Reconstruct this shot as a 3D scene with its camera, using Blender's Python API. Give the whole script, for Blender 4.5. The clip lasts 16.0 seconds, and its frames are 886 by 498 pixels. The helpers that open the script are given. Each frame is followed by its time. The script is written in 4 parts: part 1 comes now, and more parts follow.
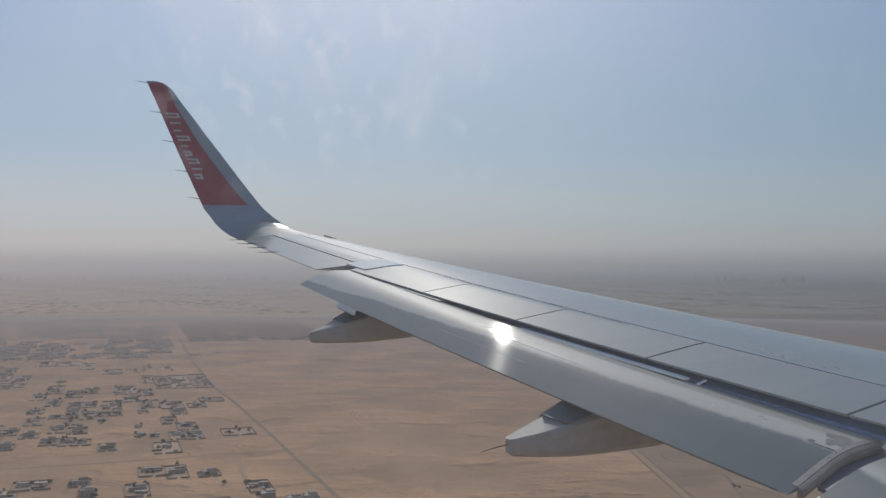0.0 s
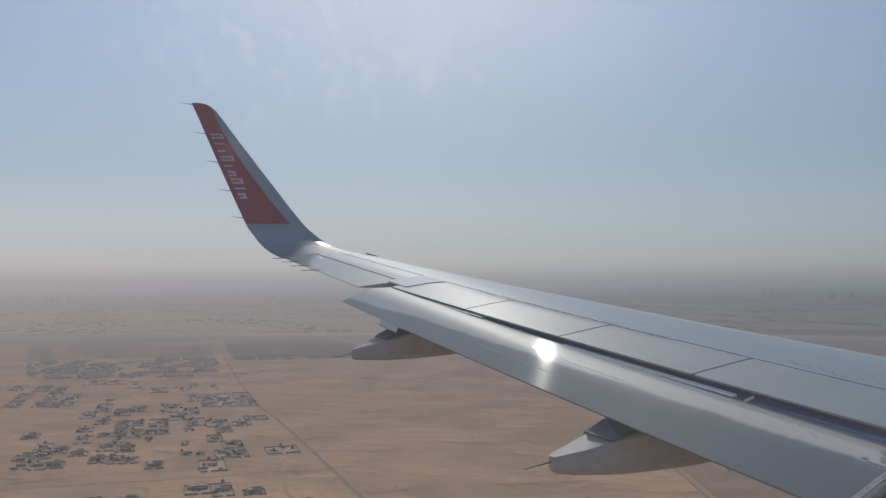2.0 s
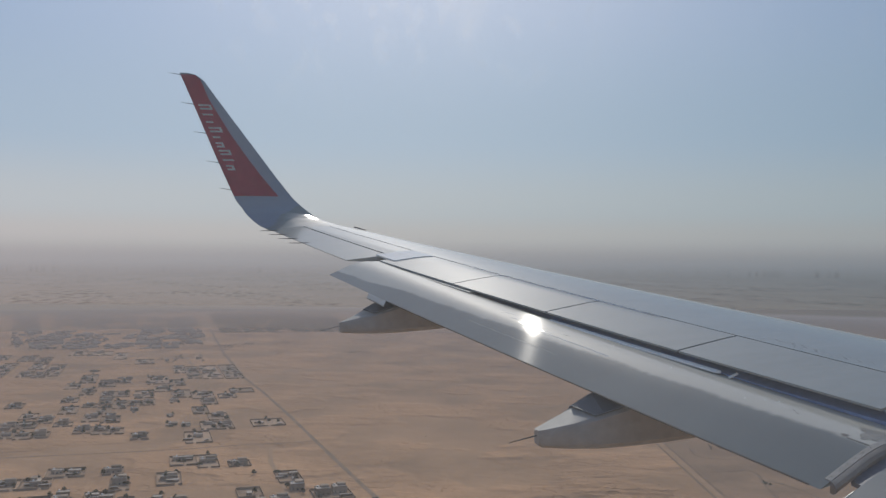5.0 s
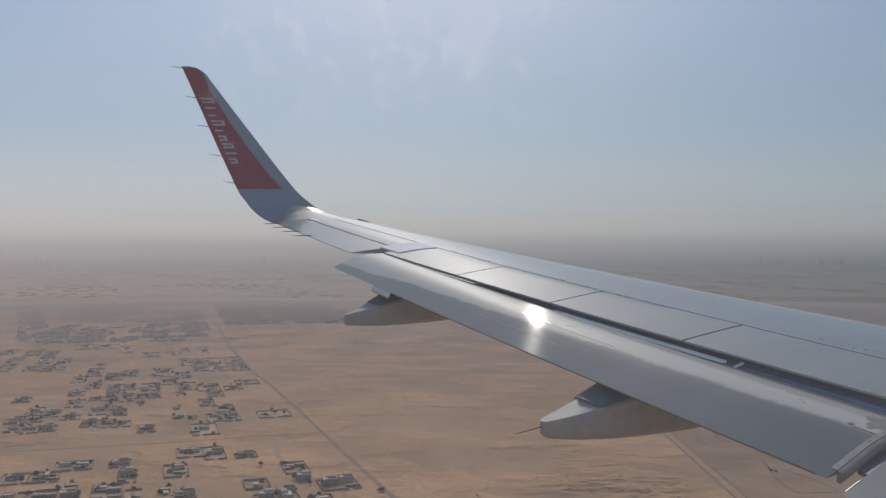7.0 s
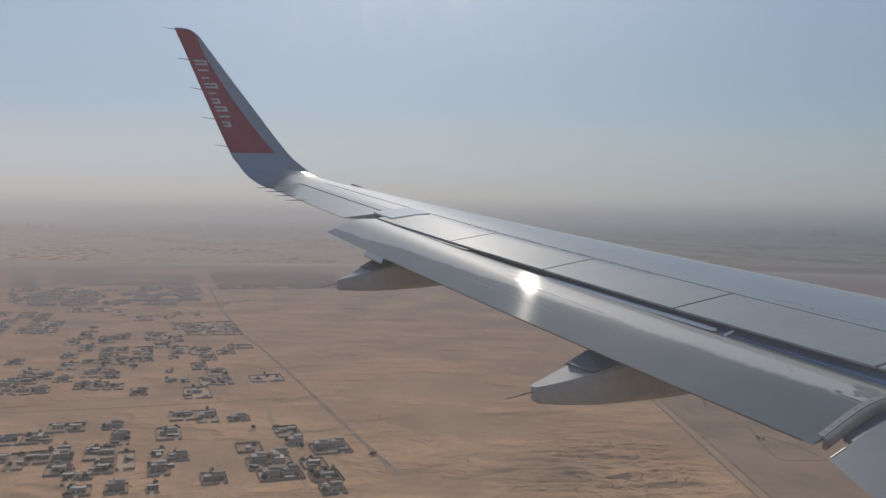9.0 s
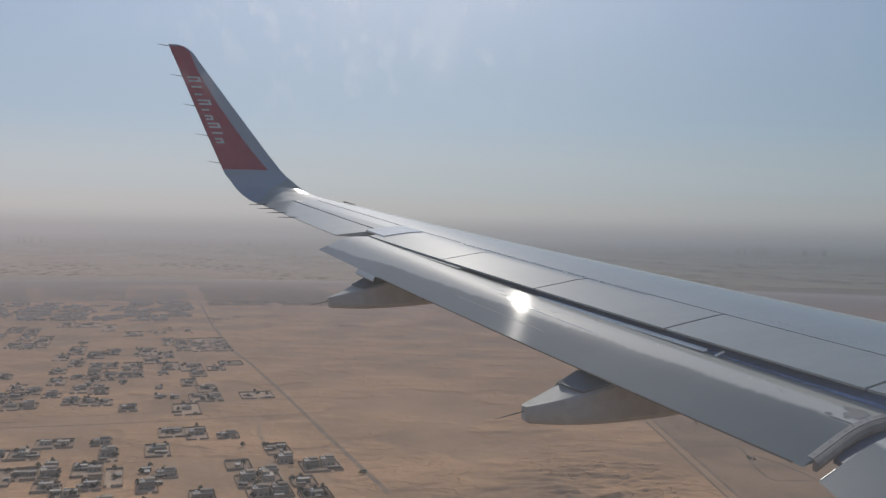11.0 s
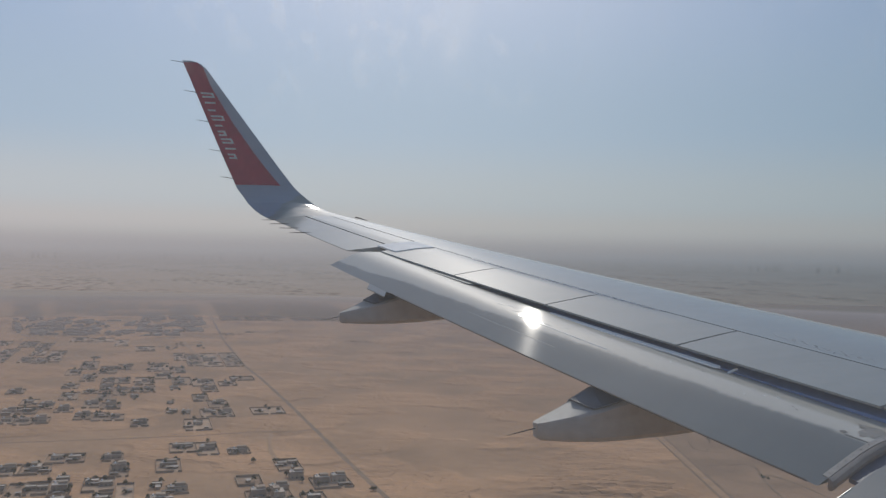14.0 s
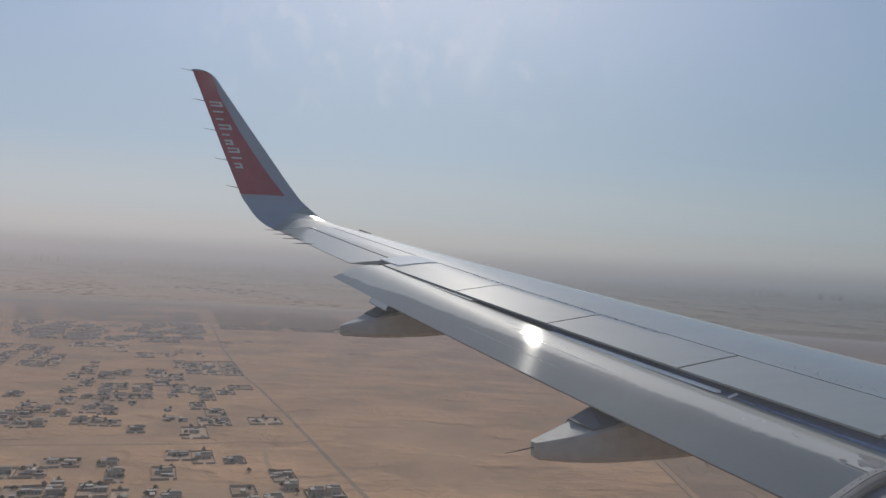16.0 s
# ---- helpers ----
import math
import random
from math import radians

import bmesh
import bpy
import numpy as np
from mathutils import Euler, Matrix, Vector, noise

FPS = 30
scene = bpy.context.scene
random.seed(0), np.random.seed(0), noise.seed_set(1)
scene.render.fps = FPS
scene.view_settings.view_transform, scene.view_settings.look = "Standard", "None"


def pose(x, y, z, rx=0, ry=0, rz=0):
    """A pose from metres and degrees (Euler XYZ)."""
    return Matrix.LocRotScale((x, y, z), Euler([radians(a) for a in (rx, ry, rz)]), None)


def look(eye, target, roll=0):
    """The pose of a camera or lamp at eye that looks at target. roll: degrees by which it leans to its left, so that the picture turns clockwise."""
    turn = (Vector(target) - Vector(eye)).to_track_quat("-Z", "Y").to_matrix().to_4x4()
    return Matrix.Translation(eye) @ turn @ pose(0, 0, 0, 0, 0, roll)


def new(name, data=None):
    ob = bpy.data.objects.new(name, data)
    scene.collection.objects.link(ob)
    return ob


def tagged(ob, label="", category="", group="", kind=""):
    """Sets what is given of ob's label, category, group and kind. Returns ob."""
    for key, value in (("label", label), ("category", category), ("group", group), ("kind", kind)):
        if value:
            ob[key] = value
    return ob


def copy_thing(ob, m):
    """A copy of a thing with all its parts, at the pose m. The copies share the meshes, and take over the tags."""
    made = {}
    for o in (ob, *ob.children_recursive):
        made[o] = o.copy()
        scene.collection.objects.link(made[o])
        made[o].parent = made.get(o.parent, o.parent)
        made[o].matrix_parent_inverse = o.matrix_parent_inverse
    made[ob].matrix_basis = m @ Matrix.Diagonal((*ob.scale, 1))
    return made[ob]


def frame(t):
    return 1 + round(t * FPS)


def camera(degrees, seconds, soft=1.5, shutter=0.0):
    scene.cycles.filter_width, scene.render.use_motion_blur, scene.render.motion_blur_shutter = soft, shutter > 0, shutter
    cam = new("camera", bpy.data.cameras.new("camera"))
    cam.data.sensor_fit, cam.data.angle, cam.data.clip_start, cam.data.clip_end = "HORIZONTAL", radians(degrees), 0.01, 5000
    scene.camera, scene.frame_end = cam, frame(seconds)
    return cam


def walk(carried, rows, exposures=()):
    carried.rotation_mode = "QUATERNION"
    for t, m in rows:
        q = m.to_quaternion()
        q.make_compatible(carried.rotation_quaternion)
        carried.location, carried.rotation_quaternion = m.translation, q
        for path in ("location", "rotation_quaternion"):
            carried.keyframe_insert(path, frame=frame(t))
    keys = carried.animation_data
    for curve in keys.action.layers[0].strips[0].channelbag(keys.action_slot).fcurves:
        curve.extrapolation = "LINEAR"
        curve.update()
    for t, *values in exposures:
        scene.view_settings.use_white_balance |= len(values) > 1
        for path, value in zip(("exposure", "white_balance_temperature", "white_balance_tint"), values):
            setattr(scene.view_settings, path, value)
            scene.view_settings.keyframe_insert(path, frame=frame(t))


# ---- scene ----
# x: the way the aircraft flies, y: out along the port wing, z: up. The land lies at z = 0.
# The aircraft hangs at ALT, banked a little; the camera's rows are given in its frame.
ALT, BANK = 260.0, 0.5
CRAFT = pose(0, 0, ALT, BANK, 0, 0)


def view(x, y, z, pitch, roll, yaw):
    return CRAFT @ pose(x, y, z, 90 + pitch, 0, yaw) @ pose(0, 0, 0, 0, 0, roll)


cam = camera(52.72, 16.0, 1.4)
walk(cam, [
    (0, view(-10.572, 1.665, 1.642, 0.86, 0.17, -13.72)),
    (0.5, view(-10.566, 1.670, 1.642, 1.54, 2.85, -12.63)),
    (1, view(-10.567, 1.671, 1.643, 1.70, 3.09, -11.69)),
    (1.5, view(-10.567, 1.676, 1.648, 1.92, 0.19, -11.05)),
    (2, view(-10.563, 1.677, 1.629, 2.00, -0.21, -11.04)),
    (2.5, view(-10.573, 1.676, 1.630, 1.86, -0.40, -11.20)),
    (3, view(-10.569, 1.665, 1.634, 1.73, -0.52, -11.42)),
    (3.5, view(-10.565, 1.661, 1.625, 1.53, -0.05, -11.63)),
    (4, view(-10.568, 1.673, 1.622, 1.21, 0.44, -11.77)),
    (4.5, view(-10.567, 1.663, 1.627, 0.79, 0.93, -11.78)),
    (5, view(-10.577, 1.667, 1.620, 0.42, 0.55, -11.85)),
    (7.5, view(-10.575, 1.674, 1.635, -0.52, -0.15, -11.66)),
    (8, view(-10.572, 1.674, 1.629, -1.02, -0.34, -11.80)),
    (8.5, view(-10.572, 1.664, 1.631, -1.64, 0.06, -11.94)),
    (9, view(-10.575, 1.670, 1.624, -2.32, 0.62, -12.04)),
    (11.5, view(-10.571, 1.666, 1.635, -0.67, 1.01, -12.55)),
    (12, view(-10.564, 1.677, 1.629, -0.16, 0.90, -12.65)),
    (12.5, view(-10.564, 1.670, 1.622, 0.08, 1.02, -12.64)),
    (13, view(-10.568, 1.679, 1.631, 0.10, 0.89, -12.51)),
    (13.5, view(-10.569, 1.675, 1.630, 0.16, 0.68, -12.27)),
    (14, view(-10.571, 1.674, 1.629, -0.18, 1.21, -11.77)),
    (14.5, view(-10.574, 1.693, 1.630, -0.62, 3.34, -11.42)),
    (15, view(-10.568, 1.680, 1.626, -0.60, 3.15, -11.45)),
    (15.5, view(-10.572, 1.699, 1.633, -0.03, 3.01, -11.60)),
    (16, view(-10.574, 1.677, 1.631, 0.79, 2.95, -11.56)),
], exposures=[(0, -0.04, 6420, 7.5), (4, -0.04, 6400, 7.5), (5.5, -0.04, 6450, 8), (7.5, -0.04, 6550, 9), (9, -0.04, 6550, 9), (11.5, -0.04, 6460, 8), (16, -0.04, 6440, 8)])

# ---- sky and sun ----
SUN_EL, SUN_AZ = 35.3, 10.1
world = bpy.data.worlds.new("world")
scene.world = world
world.use_nodes = True
wn, wl = world.node_tree.nodes, world.node_tree.links
wn.clear()
sky = wn.new("ShaderNodeTexSky")
sky.sky_type, sky.sun_disc = "NISHITA", False
sky.sun_elevation, sky.sun_rotation = radians(SUN_EL), radians(SUN_AZ)
sky.altitude, sky.air_density, sky.dust_density, sky.ozone_density = 350, 1.0, 2.0, 1.5
coord = wn.new("ShaderNodeTexCoord")
sep = wn.new("ShaderNodeSeparateXYZ")
wl.new(coord.outputs["Generated"], sep.inputs[0])
lift = wn.new("ShaderNodeMath")
lift.operation = "MULTIPLY_ADD"
lift.inputs[1].default_value, lift.inputs[2].default_value = 1.0, 0.5
wl.new(sep.outputs["Z"], lift.inputs[0])


def ramp(nodes, stops, smooth=True):
    node = nodes.new("ShaderNodeValToRGB")
    node.color_ramp.interpolation = "EASE" if smooth else "LINEAR"
    el = node.color_ramp.elements
    el[0].position, el[1].position = stops[0][0], stops[-1][0]
    for at, _ in stops[1:-1]:
        el.new(at)
    for e, (at, c) in zip(el, stops):
        e.color = (*c, 1) if len(c) == 3 else c
    return node


# dusty air: thick along the horizon, thin overhead
haze_col = ramp(wn, [(0.40, (2.2, 1.83, 1.6)), (0.43, (2.26, 1.9, 1.69)), (0.452, (2.38, 2.09, 1.97)), (0.468, (2.44, 2.22, 2.16)), (0.484, (2.56, 2.43, 2.46)), (0.503, (3.1, 3.04, 3.18)), (0.53, (4.0, 4.02, 4.17)), (0.56, (3.85, 4.28, 4.70)), (0.64, (2.65, 3.6, 4.75)), (0.80, (1.8, 2.75, 4.4))])
haze_amt = ramp(wn, [(0.49, (1, 1, 1)), (0.54, (0.95, 0.95, 0.95)), (0.64, (0.88, 0.88, 0.88)), (0.80, (0.75, 0.75, 0.75)), (1.0, (0.5, 0.5, 0.5))])
wl.new(lift.outputs[0], haze_col.inputs[0])
wl.new(lift.outputs[0], haze_amt.inputs[0])
blend = wn.new("ShaderNodeMix")
blend.data_type = "RGBA"
wl.new(haze_amt.outputs[0], blend.inputs[0])
wl.new(sky.outputs[0], blend.inputs[6])
# the dust is brighter towards the sun's side of the sky, and streaked where it meets the far land
side = wn.new("ShaderNodeMapRange")
side.inputs[1].default_value, side.inputs[2].default_value = -0.3, 0.75
side.inputs[3].default_value, side.inputs[4].default_value = 1.04, 0.67
wl.new(sep.outputs["X"], side.inputs[0])
down = wn.new("ShaderNodeMath")
down.operation, down.inputs[1].default_value = "MULTIPLY", -1.0
wl.new(sep.outputs["Z"], down.inputs[0])
deep = wn.new("ShaderNodeMath")
deep.operation, deep.inputs[1].default_value = "MAXIMUM", 0.012
wl.new(down.outputs[0], deep.inputs[0])
reach = wn.new("ShaderNodeMath")
reach.operation, reach.inputs[0].default_value = "DIVIDE", 1.0
wl.new(deep.outputs[0], reach.inputs[1])
plain = wn.new("ShaderNodeVectorMath")
plain.operation = "SCALE"
wl.new(coord.outputs["Generated"], plain.inputs[0])
wl.new(reach.outputs[0], plain.inputs["Scale"])
flat = wn.new("ShaderNodeMapping")
flat.inputs["Scale"].default_value = (0.7, 0.2, 0)
wl.new(plain.outputs[0], flat.inputs[0])
streak = wn.new("ShaderNodeTexNoise")
streak.inputs["Scale"].default_value, streak.inputs["Detail"].default_value, streak.inputs["Roughness"].default_value = 1.0, 6, 0.62
wl.new(flat.outputs[0], streak.inputs["Vector"])
low = ramp(wn, [(0.40, (0.6, 0.6, 0.6)), (0.455, (0.6, 0.6, 0.6)), (0.475, (0.5, 0.5, 0.5)), (0.488, (0.25, 0.25, 0.25)), (0.498, (0.0, 0.0, 0.0))])
wl.new(lift.outputs[0], low.inputs[0])
sway = wn.new("ShaderNodeMath")
sway.operation = "MULTIPLY_ADD"
calm = wn.new("ShaderNodeMapRange")
calm.inputs[3].default_value, calm.inputs[4].default_value = 0.25, 0.75
wl.new(streak.outputs[0], calm.inputs[0])
wl.new(calm.outputs[0], sway.inputs[0])
wl.new(low.outputs[0], sway.inputs[1])
sway.inputs[2].default_value = 0.0
even = wn.new("ShaderNodeMath")
even.operation = "MULTIPLY_ADD"
wl.new(low.outputs[0], even.inputs[0])
even.inputs[1].default_value = -0.43
wl.new(side.outputs[0], even.inputs[2])
gain = wn.new("ShaderNodeMath")
wl.new(sway.outputs[0], gain.inputs[0])
wl.new(even.outputs[0], gain.inputs[1])
# scattered dark groves and settlements on the far land
grain, tracts, specks, region, many, dotted, sown = (wn.new(k) for k in ("ShaderNodeMapping", "ShaderNodeMapping", "ShaderNodeTexNoise", "ShaderNodeTexNoise", "ShaderNodeMath", "ShaderNodeMath", "ShaderNodeMath"))
grain.inputs["Scale"].default_value, tracts.inputs["Scale"].default_value = (4.2, 1.0, 0), (0.3, 0.13, 0)
specks.inputs["Scale"].default_value, specks.inputs["Detail"].default_value, specks.inputs["Roughness"].default_value = 1.0, 5, 0.6
region.inputs["Scale"].default_value, region.inputs["Detail"].default_value = 1.0, 3
for place_map, tex in ((grain, specks), (tracts, region)):
    wl.new(plain.outputs[0], place_map.inputs[0])
    wl.new(place_map.outputs[0], tex.inputs["Vector"])
speck_cut, region_cut = ramp(wn, [(0.5, (0, 0, 0)), (0.6, (1, 1, 1))]), ramp(wn, [(0.44, (0.12, 0.12, 0.12)), (0.58, (1, 1, 1))])
wl.new(specks.outputs[0], speck_cut.inputs[0])
wl.new(region.outputs[0], region_cut.inputs[0])
many.operation = dotted.operation = "MULTIPLY"
wl.new(speck_cut.outputs[0], many.inputs[0])
wl.new(region_cut.outputs[0], many.inputs[1])
wl.new(many.outputs[0], dotted.inputs[0])
wl.new(low.outputs[0], dotted.inputs[1])
sown.operation, sown.inputs[1].default_value = "MULTIPLY_ADD", -0.62
wl.new(dotted.outputs[0], sown.inputs[0])
wl.new(gain.outputs[0], sown.inputs[2])
# low dust is duller away from the sun's side
away, lying, murk, dim = wn.new("ShaderNodeMapRange"), ramp(wn, [(0.44, (0.55, 0.55, 0.55)), (0.485, (1, 1, 1)), (0.515, (0, 0, 0))]), wn.new("ShaderNodeMath"), wn.new("ShaderNodeMath")
away.inputs[1].default_value, away.inputs[2].default_value, away.inputs[4].default_value = 0.1, 0.6, 0.10
wl.new(sep.outputs["X"], away.inputs[0])
wl.new(lift.outputs[0], lying.inputs[0])
murk.operation, dim.operation = "MULTIPLY", "SUBTRACT"
wl.new(away.outputs[0], murk.inputs[0])
wl.new(lying.outputs[0], murk.inputs[1])
wl.new(sown.outputs[0], dim.inputs[0])
wl.new(murk.outputs[0], dim.inputs[1])
# the dust glows round the sun
to_sun = Vector((math.sin(radians(SUN_AZ)) * math.cos(radians(SUN_EL)), math.cos(radians(SUN_AZ)) * math.cos(radians(SUN_EL)), math.sin(radians(SUN_EL))))
near_sun = wn.new("ShaderNodeVectorMath")
near_sun.operation = "DOT_PRODUCT"
wl.new(coord.outputs["Generated"], near_sun.inputs[0])
near_sun.inputs[1].default_value = to_sun
ring = wn.new("ShaderNodeMath")
ring.operation, ring.use_clamp = "MAXIMUM", True
wl.new(near_sun.outputs["Value"], ring.inputs[0])
ring.inputs[1].default_value = 0.0
fade = wn.new("ShaderNodeMath")
fade.operation = "POWER"
wl.new(ring.outputs[0], fade.inputs[0])
fade.inputs[1].default_value = 8.0
glow = wn.new("ShaderNodeMath")
glow.operation = "MULTIPLY_ADD"
wl.new(fade.outputs[0], glow.inputs[0])
glow.inputs[1].default_value = 0.22
wl.new(dim.outputs[0], glow.inputs[2])
lit = wn.new("ShaderNodeVectorMath")
lit.operation = "SCALE"
# and cooler away from it
cool = wn.new("ShaderNodeMapRange")
cool.inputs[1].default_value, cool.inputs[2].default_value = -0.3, 0.6
wl.new(sep.outputs["X"], cool.inputs[0])
cool_tint = wn.new("ShaderNodeMix")
cool_tint.data_type = "RGBA"
wl.new(cool.outputs[0], cool_tint.inputs[0])
cool_tint.inputs[6].default_value, cool_tint.inputs[7].default_value = (1.045, 0.985, 0.985, 1), (0.93, 1.01, 1.06, 1)
cooled = wn.new("ShaderNodeVectorMath")
cooled.operation = "MULTIPLY"
wl.new(haze_col.outputs[0], cooled.inputs[0])
wl.new(cool_tint.outputs[2], cooled.inputs[1])
deepen, blue_low, low_tint = wn.new("ShaderNodeMath"), wn.new("ShaderNodeMix"), wn.new("ShaderNodeVectorMath")
deepen.operation, deepen.use_clamp, deepen.inputs[1].default_value = "MULTIPLY", True, 5.5
wl.new(murk.outputs[0], deepen.inputs[0])
blue_low.data_type, low_tint.operation = "RGBA", "MULTIPLY"
wl.new(deepen.outputs[0], blue_low.inputs[0])
blue_low.inputs[6].default_value, blue_low.inputs[7].default_value = (1, 1, 1, 1), (0.90, 1.0, 1.09, 1)
wl.new(cooled.outputs[0], low_tint.inputs[0])
wl.new(blue_low.outputs[2], low_tint.inputs[1])
wl.new(low_tint.outputs[0], lit.inputs[0])
wl.new(glow.outputs[0], lit.inputs["Scale"])
wl.new(lit.outputs[0], blend.inputs[7])
bg = wn.new("ShaderNodeBackground")
bg.inputs[1].default_value = 0.107
wo = wn.new("ShaderNodeOutputWorld")
wl.new(blend.outputs[2], bg.inputs[0])
wl.new(bg.outputs[0], wo.inputs[0])

sun = new("sun", bpy.data.lights.new("sun", "SUN"))
sun.data.energy, sun.data.angle, sun.data.color = 1.85, radians(0.5), (1.0, 0.93, 0.84)
sun.matrix_world = look(to_sun * 100 + Vector((0, 0, ALT)), (0, 0, ALT))


# ---- materials ----
def material(name, color, rough=0.6, metal=0.0, second=None, scale=1.0, fine=20.0, bump=0.1, depth=0.02, coat=0.0, random_tint=0.0, stretch=(1, 1, 1), worn=0.07):
    m = bpy.data.materials.new(name)
    m.use_nodes = True
    n, l = m.node_tree.nodes, m.node_tree.links
    b = n["Principled BSDF"]
    b.inputs["Roughness"].default_value, b.inputs["Metallic"].default_value = rough, metal
    b.inputs["Coat Weight"].default_value, b.inputs["Coat Roughness"].default_value = coat, 0.12
    b.inputs["Specular IOR Level"].default_value = 0.5 if rough < 0.68 else 0.08
    tc = n.new("ShaderNodeTexCoord")
    mp = n.new("ShaderNodeMapping")
    mp.inputs["Scale"].default_value = stretch
    l.new(tc.outputs["Object"], mp.inputs[0])
    big, small = n.new("ShaderNodeTexNoise"), n.new("ShaderNodeTexNoise")
    for node, sc in ((big, scale), (small, fine)):
        node.inputs["Scale"].default_value, node.inputs["Detail"].default_value = sc, 6
        l.new(mp.outputs[0], node.inputs["Vector"])
    mix = n.new("ShaderNodeMix")
    mix.data_type = "RGBA"
    mix.inputs[6].default_value = (*color, 1)
    mix.inputs[7].default_value = (*(second or [c * 0.75 for c in color]), 1)
    rmp = ramp(n, [(0.35, (0, 0, 0)), (0.68, (1, 1, 1))])
    l.new(big.outputs[0], rmp.inputs[0])
    l.new(rmp.outputs[0], mix.inputs[0])
    mul = n.new("ShaderNodeMix")
    mul.data_type, mul.blend_type = "RGBA", "OVERLAY"
    mul.inputs[0].default_value = 0.25
    l.new(mix.outputs[2], mul.inputs[6])
    l.new(small.outputs[0], mul.inputs[7])
    out = mul.outputs[2]
    if random_tint:
        info = n.new("ShaderNodeObjectInfo")
        hsv = n.new("ShaderNodeHueSaturation")
        val = n.new("ShaderNodeMapRange")
        val.inputs[3].default_value, val.inputs[4].default_value = 1 - random_tint, 1 + random_tint
        l.new(info.outputs["Random"], val.inputs[0])
        l.new(val.outputs[0], hsv.inputs["Value"])
        l.new(out, hsv.inputs["Color"])
        out = hsv.outputs[0]
    l.new(out, b.inputs["Base Color"])
    if bump:
        bp = n.new("ShaderNodeBump")
        bp.inputs["Strength"].default_value, bp.inputs["Distance"].default_value = bump, depth
        l.new(small.outputs[0], bp.inputs["Height"])
        l.new(bp.outputs[0], b.inputs["Normal"])
    rr = n.new("ShaderNodeMapRange")
    rr.inputs[3].default_value, rr.inputs[4].default_value = max(0.02, rough - worn), min(1, rough + worn)
    l.new(big.outputs[0], rr.inputs[0])
    l.new(rr.outputs[0], b.inputs["Roughness"])
    return m


def gloss_paint(name, color, second, rough, ior=1.4, sheen=0.4, share=0.1, nose=None, spark=0.0):
    """Aircraft enamel: a dull coloured ground under a clear gloss, streaked along the airflow."""
    m = bpy.data.materials.new(name)
    m.use_nodes = True
    n, l = m.node_tree.nodes, m.node_tree.links
    n.clear()
    tc, mp = n.new("ShaderNodeTexCoord"), n.new("ShaderNodeMapping")
    mp.inputs["Scale"].default_value = (0.35, 1.2, 1)
    l.new(tc.outputs["Object"], mp.inputs[0])
    big, fine = n.new("ShaderNodeTexNoise"), n.new("ShaderNodeTexNoise")
    for node, sc in ((big, 0.9), (fine, 11.0)):
        node.inputs["Scale"].default_value, node.inputs["Detail"].default_value = sc, 5
        l.new(mp.outputs[0], node.inputs["Vector"])
    add = n.new("ShaderNodeMath")
    add.operation = "MULTIPLY_ADD"
    add.inputs[1].default_value = 0.35
    l.new(fine.outputs[0], add.inputs[0])
    l.new(big.outputs[0], add.inputs[2])
    tone = ramp(n, [(0.45, color), (0.9, second)])
    l.new(add.outputs[0], tone.inputs[0])
    bp = n.new("ShaderNodeBump")
    bp.inputs["Strength"].default_value, bp.inputs["Distance"].default_value = 0.02, 0.003
    l.new(fine.outputs[0], bp.inputs["Height"])
    dull, shine, fr = n.new("ShaderNodeBsdfDiffuse"), n.new("ShaderNodeBsdfGlossy"), n.new("ShaderNodeFresnel")
    shine.distribution = "BECKMANN"
    shine.inputs["Roughness"].default_value = rough
    soft, both = n.new("ShaderNodeBsdfGlossy"), n.new("ShaderNodeMixShader")
    soft.distribution = "GGX"
    soft.inputs["Roughness"].default_value = sheen
    both.inputs[0].default_value = share
    l.new(shine.outputs[0], both.inputs[1])
    l.new(soft.outputs[0], both.inputs[2])
    fr.inputs["IOR"].default_value = ior
    shiny = both.outputs[0]
    polish = [dull, shine, soft, fr]
    if spark:
        # a little polished grit that carries the sun's image farther
        grit, three = n.new("ShaderNodeBsdfGlossy"), n.new("ShaderNodeMixShader")
        grit.distribution = "GGX"
        grit.inputs["Roughness"].default_value = 0.105
        # worn across the span, so that it spreads the light along the chord
        span = n.new("ShaderNodeCombineXYZ")
        span.inputs[0].default_value, span.inputs[1].default_value, span.inputs[2].default_value = -0.305, 0.945, 0.115
        grit.inputs["Anisotropy"].default_value = 0.8
        l.new(span.outputs[0], grit.inputs["Tangent"])
        three.inputs[0].default_value = spark
        l.new(shiny, three.inputs[1])
        l.new(grit.outputs[0], three.inputs[2])
        shiny = three.outputs[0]
        polish.append(grit)
    col = tone.outputs[0]
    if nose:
        # warmer nose paint, pale to imitate sheen; its uneven edge follows the shading
        chord, sheen_edge = n.new("ShaderNodeAttribute"), n.new("ShaderNodeMath")
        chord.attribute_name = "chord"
        sheen_edge.operation = "MULTIPLY_ADD"
        sheen_edge.inputs[1].default_value = 0.16
        l.new(add.outputs[0], sheen_edge.inputs[0])
        l.new(chord.outputs["Fac"], sheen_edge.inputs[2])
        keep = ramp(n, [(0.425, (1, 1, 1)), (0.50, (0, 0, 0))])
        l.new(sheen_edge.outputs[0], keep.inputs[0])
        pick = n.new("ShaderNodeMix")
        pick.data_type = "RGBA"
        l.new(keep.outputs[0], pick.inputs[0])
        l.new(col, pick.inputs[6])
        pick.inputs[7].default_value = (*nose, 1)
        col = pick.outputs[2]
    l.new(col, dull.inputs["Color"])
    for node in polish:
        l.new(bp.outputs[0], node.inputs["Normal"])
